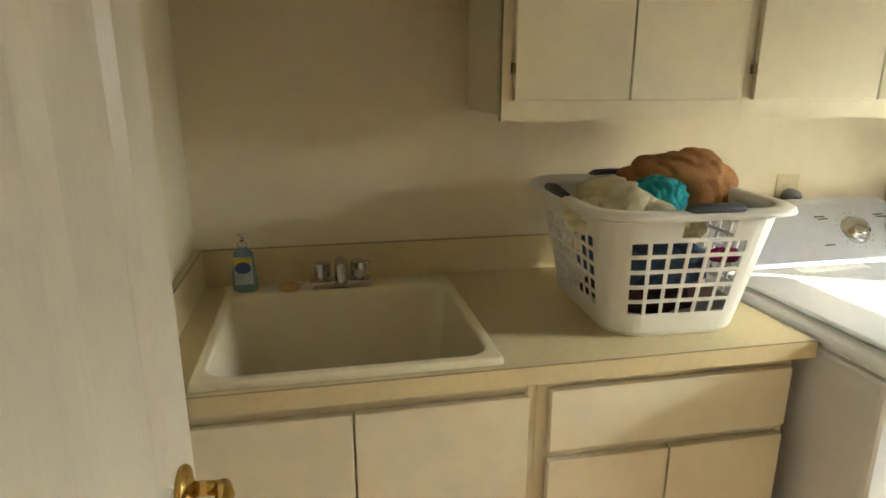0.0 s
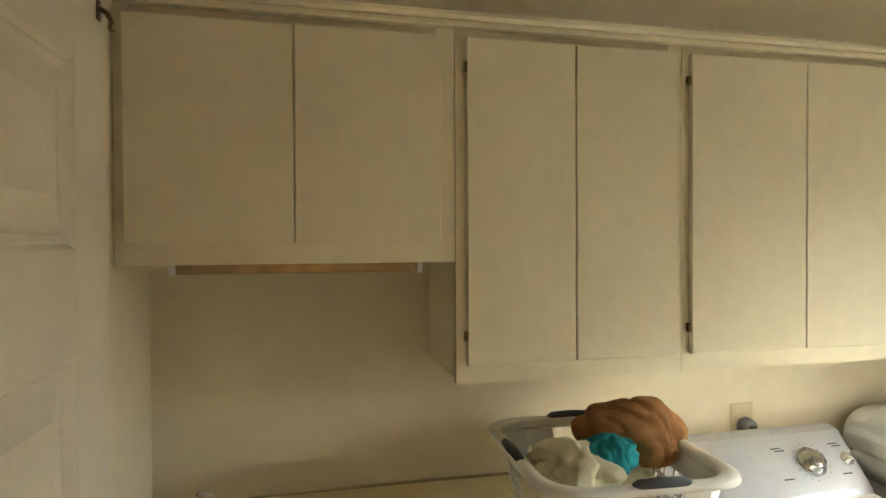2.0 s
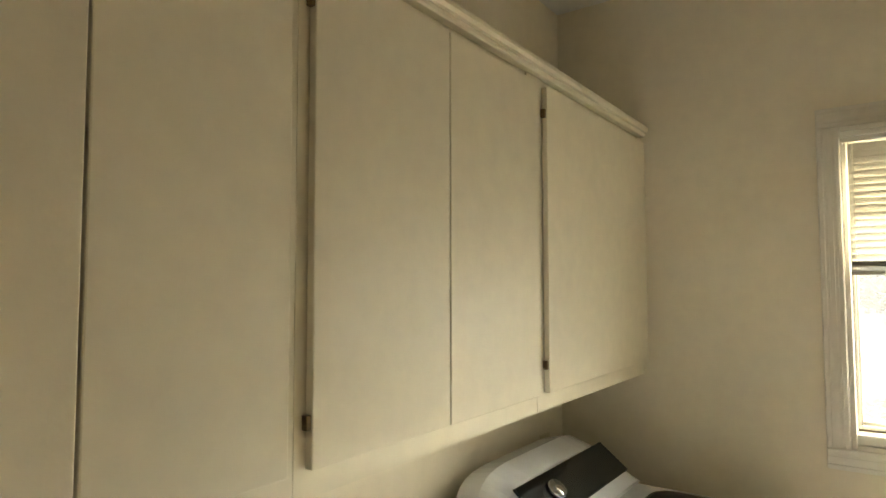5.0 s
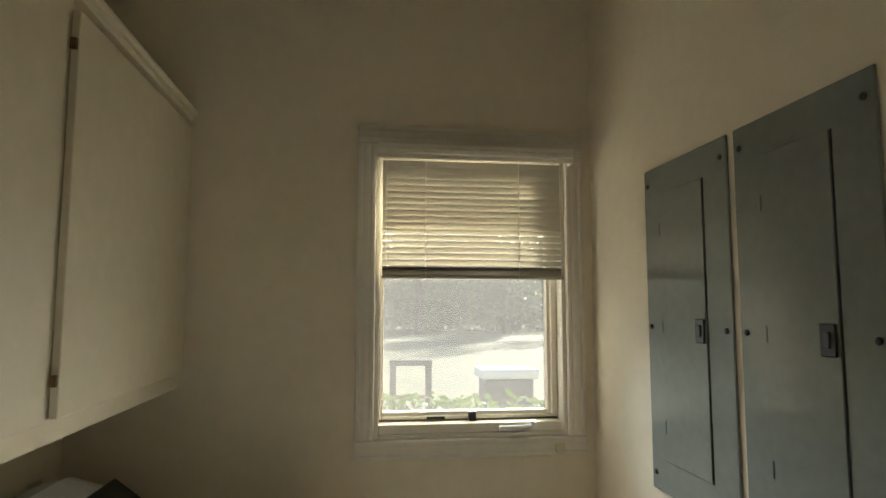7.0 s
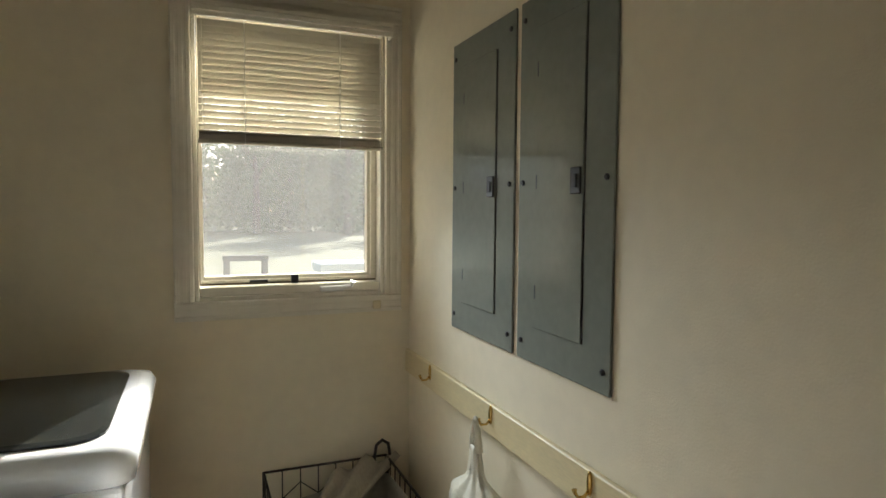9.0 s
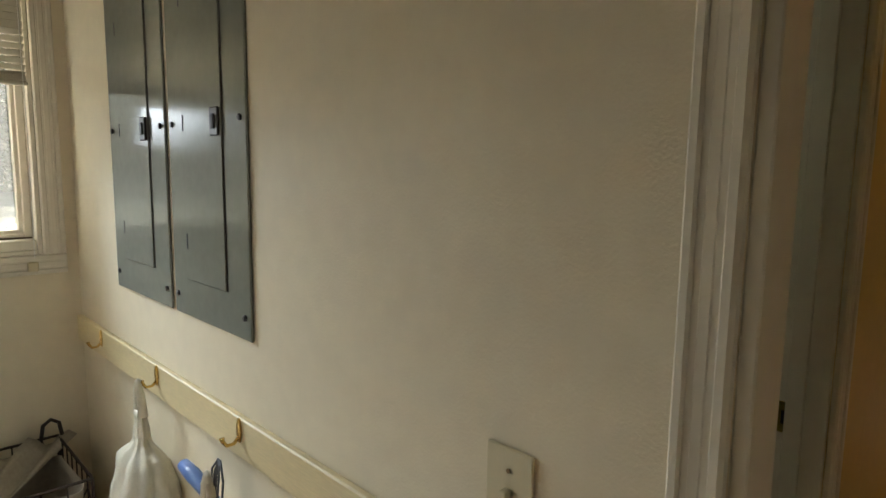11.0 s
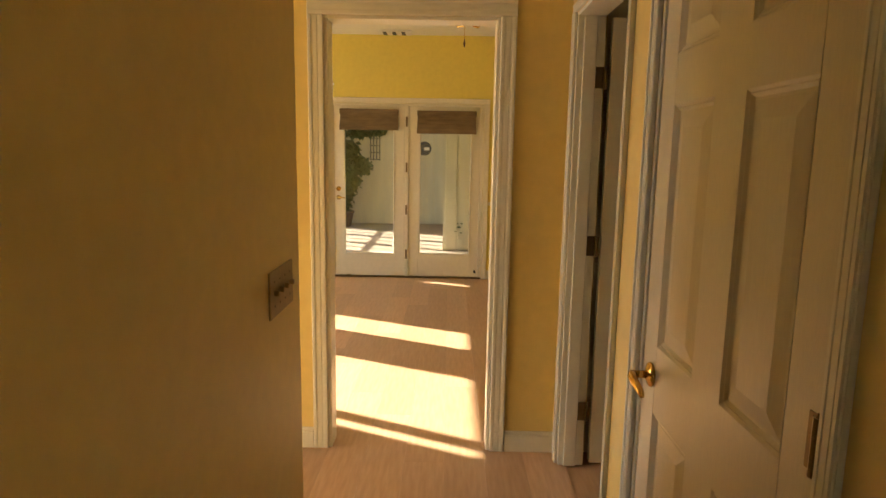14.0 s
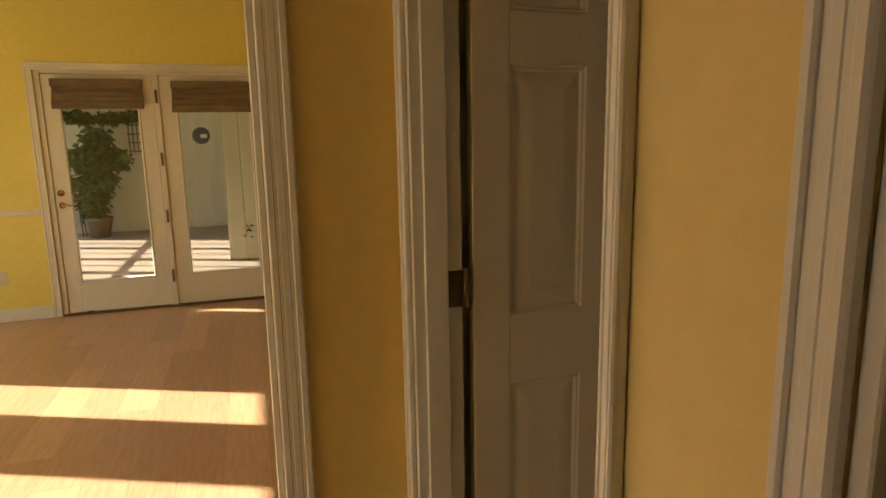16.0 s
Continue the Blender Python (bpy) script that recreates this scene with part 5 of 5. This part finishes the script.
# pendant lamp with a slatted cone shade
pd = thing("pendant_lamp", "hanging lamp with a ringed cone shade and bright rim", "lamp")
PX, PY = 1.565, -7.0
part("cord", tb([(PX, PY, H), (PX, PY, 2.16)], 0.006, 8), M_BRASS, pd, "brass-coloured cord")
part("canopy", lt([(0.06, 0.0), (0.055, -0.02), (0.01, -0.03)], (PX, PY, H)), M_BRASS, pd, smooth=True)
part("socket", lt([(0.012, 0.0), (0.026, -0.01), (0.026, -0.06), (0.03, -0.075)], (PX, PY, 2.18)), M_BRASS, pd, "yellow-brass socket", True)
part("shade", lt([(0.03, 0), (0.035, -0.004), (0.10, -0.12), (0.102, -0.125), (0.096, -0.124), (0.03, -0.012)], (PX, PY, 2.10)), mat("beige_shade_enamel", (0.55, 0.46, 0.32), 0.4), pd, "beige cone shade", True)
M_RING = glow("lit_frosted_ring", (1.0, 0.95, 0.75), 0.22)
for i, r in enumerate((0.104, 0.098, 0.088)):
    part("ring", lt([(r - 0.03, 0), (r, -0.002), (r, -0.009), (r - 0.03, -0.010)], (PX, PY, 1.964 - 0.03 * i), "z", 28), M_RING, pd, "lit frosted ring", True)

# ceiling fan with its light kit
fn = thing("ceiling_fan", "ceiling fan with a brass light kit and pull chain", "fan")
CX, CY = 0.44, -7.35
part("downrod", tb([(CX, CY, H), (CX, CY, 2.60)], 0.014), M_BRASS, fn)
part("motor", lt([(0.03, 0.05), (0.11, 0.04), (0.125, 0.0), (0.11, -0.05), (0.05, -0.06)], (CX, CY, 2.58)), M_BRASS, fn, "brass motor housing", True)
for k in range(5):
    a = 2 * math.pi * (k + 0.3) / 5
    bm = bx(0.16, 0.62, -0.065, 0.065, -0.004, 0.004, bev=0.003, m=pose(CX, CY, 2.57, 0, 0, math.degrees(a)) @ pose(0, 0, 0, 10, 0, 0))
    part("blade", bm, M_WHITEPL, fn)
    part("blade_arm", tb([(CX + 0.1 * math.cos(a), CY + 0.1 * math.sin(a), 2.56), (CX + 0.2 * math.cos(a), CY + 0.2 * math.sin(a), 2.56)], 0.01), M_BRASS, fn)
for k in range(4):
    a = 2 * math.pi * (k + 0.5) / 4
    part("lamp_arm", tb([(CX, CY, 2.51), (CX + 0.06 * math.cos(a), CY + 0.06 * math.sin(a), 2.47), (CX + 0.12 * math.cos(a), CY + 0.12 * math.sin(a), 2.47), (CX + 0.15 * math.cos(a), CY + 0.15 * math.sin(a), 2.50)], 0.008), M_BRASS, fn, smooth=True)
part("pull_chain", tb([(CX + 0.03, CY + 0.1, 2.48), (CX + 0.03, CY + 0.1, 2.33)], 0.0025, 6), M_BRASS, fn)
part("chain_pull", lt([(0.004, 0.03), (0.009, 0.0), (0.006, -0.02), (0.003, -0.03)], (CX + 0.03, CY + 0.1, 2.31), "z", 10), M_DWOOD, fn, "dark wooden pull", True)

# ---- sunroom ----
def leafy(name, label, c, r, n, size, material, category="plant", seed=1, squash=1.0, cmat=None, droop=0.3):
    """A mass of separate leaves, each a folded blade of two triangles pairs, set in an uneven cloud."""
    rnd = random.Random(seed)
    vs, fs = [], []
    for k in range(n):
        d = Vector((rnd.gauss(0, 1), rnd.gauss(0, 1), rnd.gauss(0, 1))).normalized()
        q = rnd.random() ** 0.45
        lump = 1 + 0.35 * noise.noise(d * 1.8 + Vector((seed, 0, 0)))
        p = Vector(c) + Vector((d.x * r[0], d.y * r[1], d.z * r[2])) * q * lump
        ax = Vector((rnd.gauss(0, 1), rnd.gauss(0, 1), rnd.gauss(-droop, 0.7))).normalized()
        sd = ax.cross(Vector((rnd.gauss(0, 1), rnd.gauss(0, 1), rnd.gauss(0, 1)))).normalized()
        s = size * rnd.uniform(0.6, 1.3)
        up = ax.cross(sd) * s * 0.12
        b = len(vs)
        vs += [p, p + ax * s * 0.5 + sd * s * 0.28 + up, p + ax * s, p + ax * s * 0.5 - sd * s * 0.28 + up]
        fs += [(b, b + 1, b + 2), (b, b + 2, b + 3)]
    me = bpy.data.meshes.new(name)
    me.from_pydata(vs, [], fs)
    me.materials.append(material)
    return me


def clumps(name, parts_, size, material, seed):
    """Several leaf clouds joined into one crown."""
    vs, fs = [], []
    for k, (c, r, n) in enumerate(parts_):
        me = leafy(name, "", c, r, n, size, material, seed=seed + k, droop=0.8)
        b = len(vs)
        vs += [v.co.copy() for v in me.vertices]
        fs += [tuple(i + b for i in p.vertices) for p in me.polygons]
        bpy.data.meshes.remove(me)
    me = bpy.data.meshes.new(name)
    me.from_pydata(vs, [], fs)
    me.materials.append(material)
    return new(name, me)


PTX, PTY = 2.64, -14.3
tp = thing("potted_tree", "tall dark green potted tree against the sunroom wall", "plant", "sunroom plants")
part("pot", lt([(0.13, 0), (0.18, 0.26), (0.195, 0.26), (0.195, 0.30), (0.16, 0.30), (0.15, 0.25)], (PTX, PTY, 0.0)), mat("clay_pot", (0.16, 0.11, 0.08), 0.7), tp, "dark clay pot", True)
part("trunk", tb([(PTX, PTY, 0.24), (PTX + 0.03, PTY, 0.8), (PTX - 0.05, PTY, 1.6)], [0.028, 0.022, 0.008]), M_BARK, tp)
clumps("foliage", [((PTX - 0.10, PTY, 1.52), (0.22, 0.2, 0.2), 420), ((PTX - 0.05, PTY, 1.22), (0.46, 0.25, 0.24), 1300), ((PTX - 0.02, PTY, 0.88), (0.27, 0.22, 0.28), 700), ((PTX + 0.05, PTY, 0.52), (0.24, 0.2, 0.26), 480)], 0.11, M_HOUSEPLANT, 3).parent = tp
gv = thing("hanging_vine", "trailing green vine strung along the top of the sunroom wall", "plant", "sunroom plants")
part("stem", tb([(1.95, SY + 0.06, 1.93), (2.3, SY + 0.09, 1.86), (2.7, SY + 0.09, 1.85), (3.15, SY + 0.06, 1.95)], 0.012), M_BARK, gv)
clumps("foliage", [((2.0 + 0.19 * k, SY + 0.1, 1.90 - 0.05 * math.sin(math.pi * k / 6)), (0.15, 0.08, 0.10), 110) for k in range(7)], 0.10, M_HOUSEPLANT, 40).parent = gv
M_STOOL = wood_mat("brown_stool_wood", (0.20, 0.11, 0.05), (0.12, 0.06, 0.03))
st = thing("wooden_stool", "small brown wooden stool with a round seat", "stool")
part("seat", lt([(0.15, 0), (0.165, 0.012), (0.165, 0.03), (0.15, 0.035)], (3.0, -14.45, 0.55)), M_STOOL, st)
for k in range(4):
    a = math.pi / 4 + math.pi / 2 * k
    part("leg", tb([(3.0 + 0.10 * math.cos(a), -14.45 + 0.10 * math.sin(a), 0.55), (3.0 + 0.14 * math.cos(a), -14.45 + 0.14 * math.sin(a), 0.0)], 0.012), M_STOOL, st)
sp2 = thing("potted_plant", "small bright green plant in a pot on the wooden stool", "plant", "sunroom plants")
part("pot", lt([(0.05, 0), (0.075, 0.11), (0.085, 0.11), (0.085, 0.13), (0.06, 0.13)], (3.0, -14.45, 0.5855)), mat("pale_pot", (0.5, 0.46, 0.4), 0.6), sp2, "small pale pot", True)
clumps("foliage", [((3.0, -14.45, 0.83), (0.15, 0.15, 0.16), 160)], 0.13, M_LEAF, 60).parent = sp2
rt = thing("round_wall_plaque", "round dark wall plaque with a small white label", "plaque")
part("disc", lt([(0.01, 0), (0.135, 0.0), (0.14, 0.012), (0.125, 0.02)], (1.083, SY + 0.0085, 1.545), "y", 28), M_DARKGREY, rt)
part("label_plate", bx(0.99, 1.09, SY + 0.029, SY + 0.032, 1.51, 1.57), M_WHITEPL, rt, "small white plate")
lt_ = thing("lattice_panel", "dark square metal lattice hung on the sunroom wall", "wall decoration")
for i in range(4):
    part("bar", bx(1.985 + 0.062 * i, 2.003 + 0.062 * i, SY + 0.009, SY + 0.02, 1.29, 1.89), M_DARKGREY, lt_)
for i in range(5):
    part("cross_bar", bx(1.975, 2.20, SY + 0.0205, SY + 0.033, 1.30 + 0.14 * i, 1.32 + 0.14 * i), M_DARKGREY, lt_)
outlet("wall_outlet", 0, 0, "small outlet on the sunroom wall", m=pose(1.02, SY, 0.5, 0, 0, 180))
bm = bmesh.new()
for i in range(34):
    x = -1.6 + 0.19 * i
    if x < FX - 0.05:
        box(bm, x, x + 0.186, SY, SY + 0.008, 0.0, H, 0.002)
tagged(finish("sunroom_boards", bm, M_PANELWALL), "pale vertical boards on the sunroom wall", "wall", kind="structure")
stub = wall("wall_sunroom_pier", "y", -11.6, -11.4, -1.6, 0.655, 0, H, [], M_PANELWALL, "pale boarded sunroom pier")
bm = bmesh.new()
for i in range(12):
    x = -1.58 + 0.185 * i
    box(bm, x, x + 0.17, -11.4, -11.388, 0.0, H, 0.004)
tagged(finish("pier_boards", bm, M_PANELWALL), "pale vertical boards on the sunroom pier", "wall", kind="structure")
sp_ = thing("wall_sprig", "small green sprig stuck to the pier", "decoration")
ob = new("foliage", leafy("foliage", "", (0.42, -11.36, 0.35), (0.05, 0.015, 0.09), 9, 0.06, M_HOUSEPLANT, seed=12))
ob.parent = sp_
bm = bmesh.new()
for w in SWIN:
    box(bm, FX + 0.05, FX + 0.09, w[0], w[1], 1.2, 1.25)
    box(bm, FX + 0.05, FX + 0.09, (w[0] + w[1]) / 2 - 0.02, (w[0] + w[1]) / 2 + 0.02, w[2], w[3])
tagged(finish("sunroom_glazing_bars", bm, M_TRIM), "white glazing bars of the sunroom windows", "window", kind="structure")

# ---- bathroom ----
vn = thing("bathroom_vanity", "dark oak vanity with a cream moulded top and oval basin", "vanity")
part("cabinet", bx(HX + T + 0.004, 2.0, MY + 0.006, -2.645, 0.0, 0.69), M_DWOOD, vn)
part("front_rail", bx(HX + T + 0.004, 2.0, -2.665, -2.645, 0.691, 0.786), M_DWOOD, vn)
for x0, x1 in ((1.14, 1.55), (1.56, 1.98)):
    part("door", bx(x0, x1, -2.644, -2.625, 0.12, 0.74, bev=0.004), M_DWOOD, vn)
bm = bmesh.new()
TXA, TXB, TYA, TYB = HX + T + 0.002, 2.02, MY + 0.004, -2.615
n = 48
bc = (1.573, -2.86)
inner = [bm.verts.new((bc[0] + 0.185 * math.cos(2 * math.pi * k / n), bc[1] + 0.135 * math.sin(2 * math.pi * k / n), 0.82)) for k in range(n)]
outer = []
for k in range(n):
    a = 2 * math.pi * k / n
    dx, dy = math.cos(a), math.sin(a)
    s = min(((TXB - bc[0]) / dx) if dx > 1e-6 else 9, ((TXA - bc[0]) / dx) if dx < -1e-6 else 9, ((TYB - bc[1]) / dy) if dy > 1e-6 else 9, ((TYA - bc[1]) / dy) if dy < -1e-6 else 9)
    outer.append(bm.verts.new((bc[0] + dx * s, bc[1] + dy * s, 0.82)))
low = [bm.verts.new((v.co.x, v.co.y, 0.787)) for v in outer]
rings2 = [inner]
for f, z in ((0.95, 0.812), (0.8, 0.77), (0.5, 0.72), (0.15, 0.705)):
    rings2.append([bm.verts.new((bc[0] + (v.co.x - bc[0]) * f, bc[1] + (v.co.y - bc[1]) * f, z)) for v in inner])
for a, b in [(outer, inner), (low, outer)] + list(zip(rings2, rings2[1:])):
    for k in range(n):
        bm.faces.new((a[k], a[(k + 1) % n], b[(k + 1) % n], b[k]))
bm.faces.new(rings2[-1])
part("top", bm, M_CULT, vn, "cream moulded top with an oval basin", False)
part("splashback", bx(TXA, TXB, MY + 0.003, MY + 0.022, 0.8205, 0.935, bev=0.004), M_CULT, vn)
mr = thing("bathroom_mirror", "large frameless mirror above the vanity with brass clips", "mirror")
part("glass", bx(HX + T + 0.01, 1.985, MY + 0.001, MY + 0.006, 0.965, 2.3), M_MIRROR, mr)
part("glass", bx(1.992, 2.035, MY + 0.001, MY + 0.006, 0.965, 2.3), M_MIRROR, mr)
part("joint", bx(1.9855, 1.9915, MY + 0.001, MY + 0.0065, 0.965, 2.3), M_BLACK, mr, "dark joint between the mirrors")
part("clip", bx(1.375, 1.405, MY + 0.0065, MY + 0.012, 1.545, 1.575, bev=0.002), M_BRASS, mr, "brass mirror clip")
bf = thing("basin_faucet", "polished brass basin faucet with clear round knob", "faucet")
part("base", bx(1.535, 1.66, -3.06, -3.01, 0.821, 0.838, bev=0.007, seg=2), M_BRASS, bf)
part("spout", tb([(1.60, -3.035, 0.835), (1.60, -3.025, 0.865), (1.60, -2.985, 0.88), (1.60, -2.935, 0.868), (1.60, -2.925, 0.855)], [0.02, 0.019, 0.016, 0.013, 0.012], 12), M_BRASS, bf, smooth=True)
part("knob", lt([(0.012, 0), (0.022, 0.01), (0.026, 0.028), (0.02, 0.046), (0.006, 0.05)], (1.60, -3.04, 0.872), "z", 14), glass_mat("clear_knob", 0.08), bf, "clear acrylic knob", True)
tx = thing("tissue_box", "blue and white cardboard tissue box with a tissue pulled up", "tissue box")
TM = pose(1.856, -3.043, 0.8215, 0, 0, 4)
part("box", bx(-0.05, 0.05, -0.05, 0.05, 0.0, 0.115, bev=0.003, m=TM), mat("printed_tissue_card", (0.42, 0.55, 0.60), 0.45, var=0.3, scale=14), tx)
part("dot", lt([(0.02, 0.0), (0.02, 0.0012)], (0, 0, 0), "y", 18), mat("teal_print", (0.02, 0.38, 0.36), 0.4), tx, "teal printed dot").matrix_basis = TM @ pose(-0.028, 0.0504, 0.028)
bm = bmesh.new()
for i in range(9):
    for j in range(9):
        u, v = i / 8, j / 8
        w = 0.012 + 0.032 * math.sin(math.pi * min(1, v * 0.9)) * (1 - 0.6 * v)
        bm.verts.new(TM @ Vector(((u - 0.5) * 2 * w + 0.012 * v, 0.010 * math.sin(u * 9 + v * 2), 0.114 + 0.09 * v * (1 - 0.25 * abs(u - 0.5)))))
bm.verts.ensure_lookup_table()
for i in range(8):
    for j in range(8):
        bm.faces.new((bm.verts[i * 9 + j], bm.verts[i * 9 + j + 1], bm.verts[(i + 1) * 9 + j + 1], bm.verts[(i + 1) * 9 + j]))
ts = part("tissue", bm, M_WHITEPL, tx, "white paper tissue", True)
sol = ts.modifiers.new("thick", "SOLIDIFY")
sol.thickness = 0.001
tl = thing("toilet", "white porcelain toilet beside the vanity", "toilet")
M_PORC = mat("white_porcelain", (0.74, 0.74, 0.70), 0.12, var=0.02)
part("tank", bx(2.2, 2.68, MY + 0.02, MY + 0.20, 0.40, 0.735, bev=0.02, seg=2), M_PORC, tl)
part("tank_lid", bx(2.185, 2.695, MY + 0.01, MY + 0.215, 0.736, 0.77, bev=0.012, seg=2), M_PORC, tl)
part("bowl", lt([(0.12, 0.0), (0.11, 0.1), (0.12, 0.22), (0.19, 0.36), (0.20, 0.39), (0.15, 0.39), (0.12, 0.3)], (2.44, MY + 0.45, 0.0)), M_PORC, tl, smooth=True)
part("seat", lt([(0.13, 0.0), (0.205, 0.0), (0.205, 0.02), (0.13, 0.022)], (2.44, MY + 0.45, 0.392)), M_PORC, tl, smooth=True)
casing("window_casing_2", "x", XE, BWIN[0], BWIN[1], BWIN[3], -1, 0.06, "white moulded bathroom window casing", BWIN[2])
bb = thing("window_blind", "white slatted blind let down over the bathroom window", "blind")
for i in range(46):
    z = BWIN[3] - 0.03 - (BWIN[3] - BWIN[2] - 0.05) * i / 45
    bm = bmesh.new()
    for ya, yb in ((BWIN[0] + 0.01, BWIN[1] - 0.078), (BWIN[1] - 0.071, BWIN[1] - 0.01)):
        box(bm, -0.012, 0.012, ya, yb, -0.0006, 0.0006, m=pose(XE + 0.03, 0, z, 0, 60, 0))
    part("slat", bm, M_WHITEPL, bb)
part("headrail", bx(XE + 0.005, XE + 0.05, BWIN[0] + 0.005, BWIN[1] - 0.005, BWIN[3] - 0.03, BWIN[3] - 0.002, bev=0.003), M_WHITEPL, bb)

# ---- outdoors ----
hedge = thing("hedge", "low clipped hedge with yellow-green leaves under the window", "hedge")
me = leafy("foliage", "", (6.2, -1.6, 0.36), (0.45, 4.0, 0.48), 9000, 0.10, M_LEAF, seed=21)
ob = new("foliage", me)
ob.parent = hedge
tagged(ob, kind="stuff")
part("stem", tb([(6.2, -1.6, -0.45), (6.2, -1.6, 0.3)], 0.03), M_BARK, hedge)
fr = thing("timber_frame", "weathered dark timber rail frame standing on the lawn", "frame")
for y in (-1.38, -1.96):
    part("post", bx(10.96, 11.06, y - 0.05, y + 0.05, -0.46, 0.72, bev=0.01), M_FENCE, fr)
part("rail", bx(10.96, 11.06, -2.02, -1.32, 0.66, 0.75, bev=0.01), M_FENCE, fr)
part("low_rail", bx(10.97, 11.05, -1.91, -1.43, 0.13, 0.19, bev=0.01), M_FENCE, fr)
bn = thing("garden_planter", "dark planter box with a white top edge on the lawn", "planter")
part("box", bx(10.7, 11.3, -3.64, -2.85, -0.46, 0.455, bev=0.02), M_FENCE, bn)
part("top_edge", bx(10.65, 11.35, -3.72, -2.78, 0.457, 0.61, bev=0.02), M_WHITEPL, bn, "white top edge")


def tree(c, h, r, seed, n):
    th = thing("tree", "leafy autumn tree beyond the lawn", "tree", "trees beyond the lawn")
    rnd = random.Random(seed)
    part("trunk", tb([(c[0], c[1], -0.5), (c[0] + 0.15, c[1], h * 0.35), (c[0], c[1] + 0.2, h * 0.75)], [0.32, 0.22, 0.06]), M_BARK, th)
    for k in range(5):
        a = rnd.uniform(0, 6.28)
        z0 = h * rnd.uniform(0.25, 0.5)
        part("limb", tb([(c[0], c[1], z0), (c[0] + math.cos(a) * r * 0.4, c[1] + math.sin(a) * r * 0.4, z0 + h * 0.15), (c[0] + math.cos(a) * r * 0.75, c[1] + math.sin(a) * r * 0.75, z0 + h * 0.22)], [0.11, 0.07, 0.03], 6), M_BARK, th)
    vs, fs = [], []
    for k in range(9):
        d = Vector((rnd.gauss(0, 0.5), rnd.gauss(0, 0.5), rnd.gauss(0, 0.45)))
        me = leafy("clump", "", (c[0] + d.x * r, c[1] + d.y * r, h * 0.55 + d.z * h * 0.45), (r * 0.55, r * 0.55, h * 0.22), n, 0.42, M_TREELEAF, seed=seed * 31 + k)
        b = len(vs)
        vs += [v.co.copy() for v in me.vertices]
        fs += [tuple(i + b for i in p.vertices) for p in me.polygons]
        bpy.data.meshes.remove(me)
    me = bpy.data.meshes.new("crown")
    me.from_pydata(vs, [], fs)
    me.materials.append(M_TREELEAF)
    ob = new("crown", me)
    ob.parent = th
    return th


rt_ = random.Random(4)
for i in range(15):
    tree((rt_.uniform(40, 62), -30 + i * 3.6 + rt_.uniform(-1, 1), 0), rt_.uniform(8, 13), rt_.uniform(2.6, 3.8), i + 1, 420)
under = new("undergrowth", leafy("undergrowth", "", (56, -9, 1.2), (5, 42, 3.2), 9000, 0.7, M_TREELEAF, seed=91))
tagged(under, "hazy bushes under the trees beyond the lawn", "bushes", kind="stuff")
far_woods = new("far_woods", leafy("far_woods", "", (95, -10, 4), (8, 85, 9), 16000, 1.3, M_TREELEAF, seed=77))
tagged(far_woods, "dim mass of woods far behind the lawn", "woods", kind="stuff")

# ---- floor planks of the hall and family room ----
PWD, PLN = 0.19, 1.25


def plank_mesh(length):
    bm = bx(0.0002, PWD - 0.0002, -length + 0.0002, -0.0002, -0.0075, 0.0, bev=0.0004)
    bmesh.ops.recalc_face_normals(bm, faces=bm.faces)
    me = bpy.data.meshes.new("plank")
    bm.to_mesh(me)
    bm.free()
    me.materials.append(M_PLANK)
    return me


plank_meshes = {}
for i in range(int((FX - 0.02) / PWD)):
    y = -1.3 - 0.42 * (i % 3) + 0.11 * (i % 2)
    while y > YF + 0.02:
        length = round(min(PLN, y - (YF - 0.012)), 3)
        if length not in plank_meshes:
            plank_meshes[length] = plank_mesh(length)
        ob = new("plank", plank_meshes[length])
        ob.parent = floor
        ob.location = (PWD * i, y, 0.0)
        y -= PLN
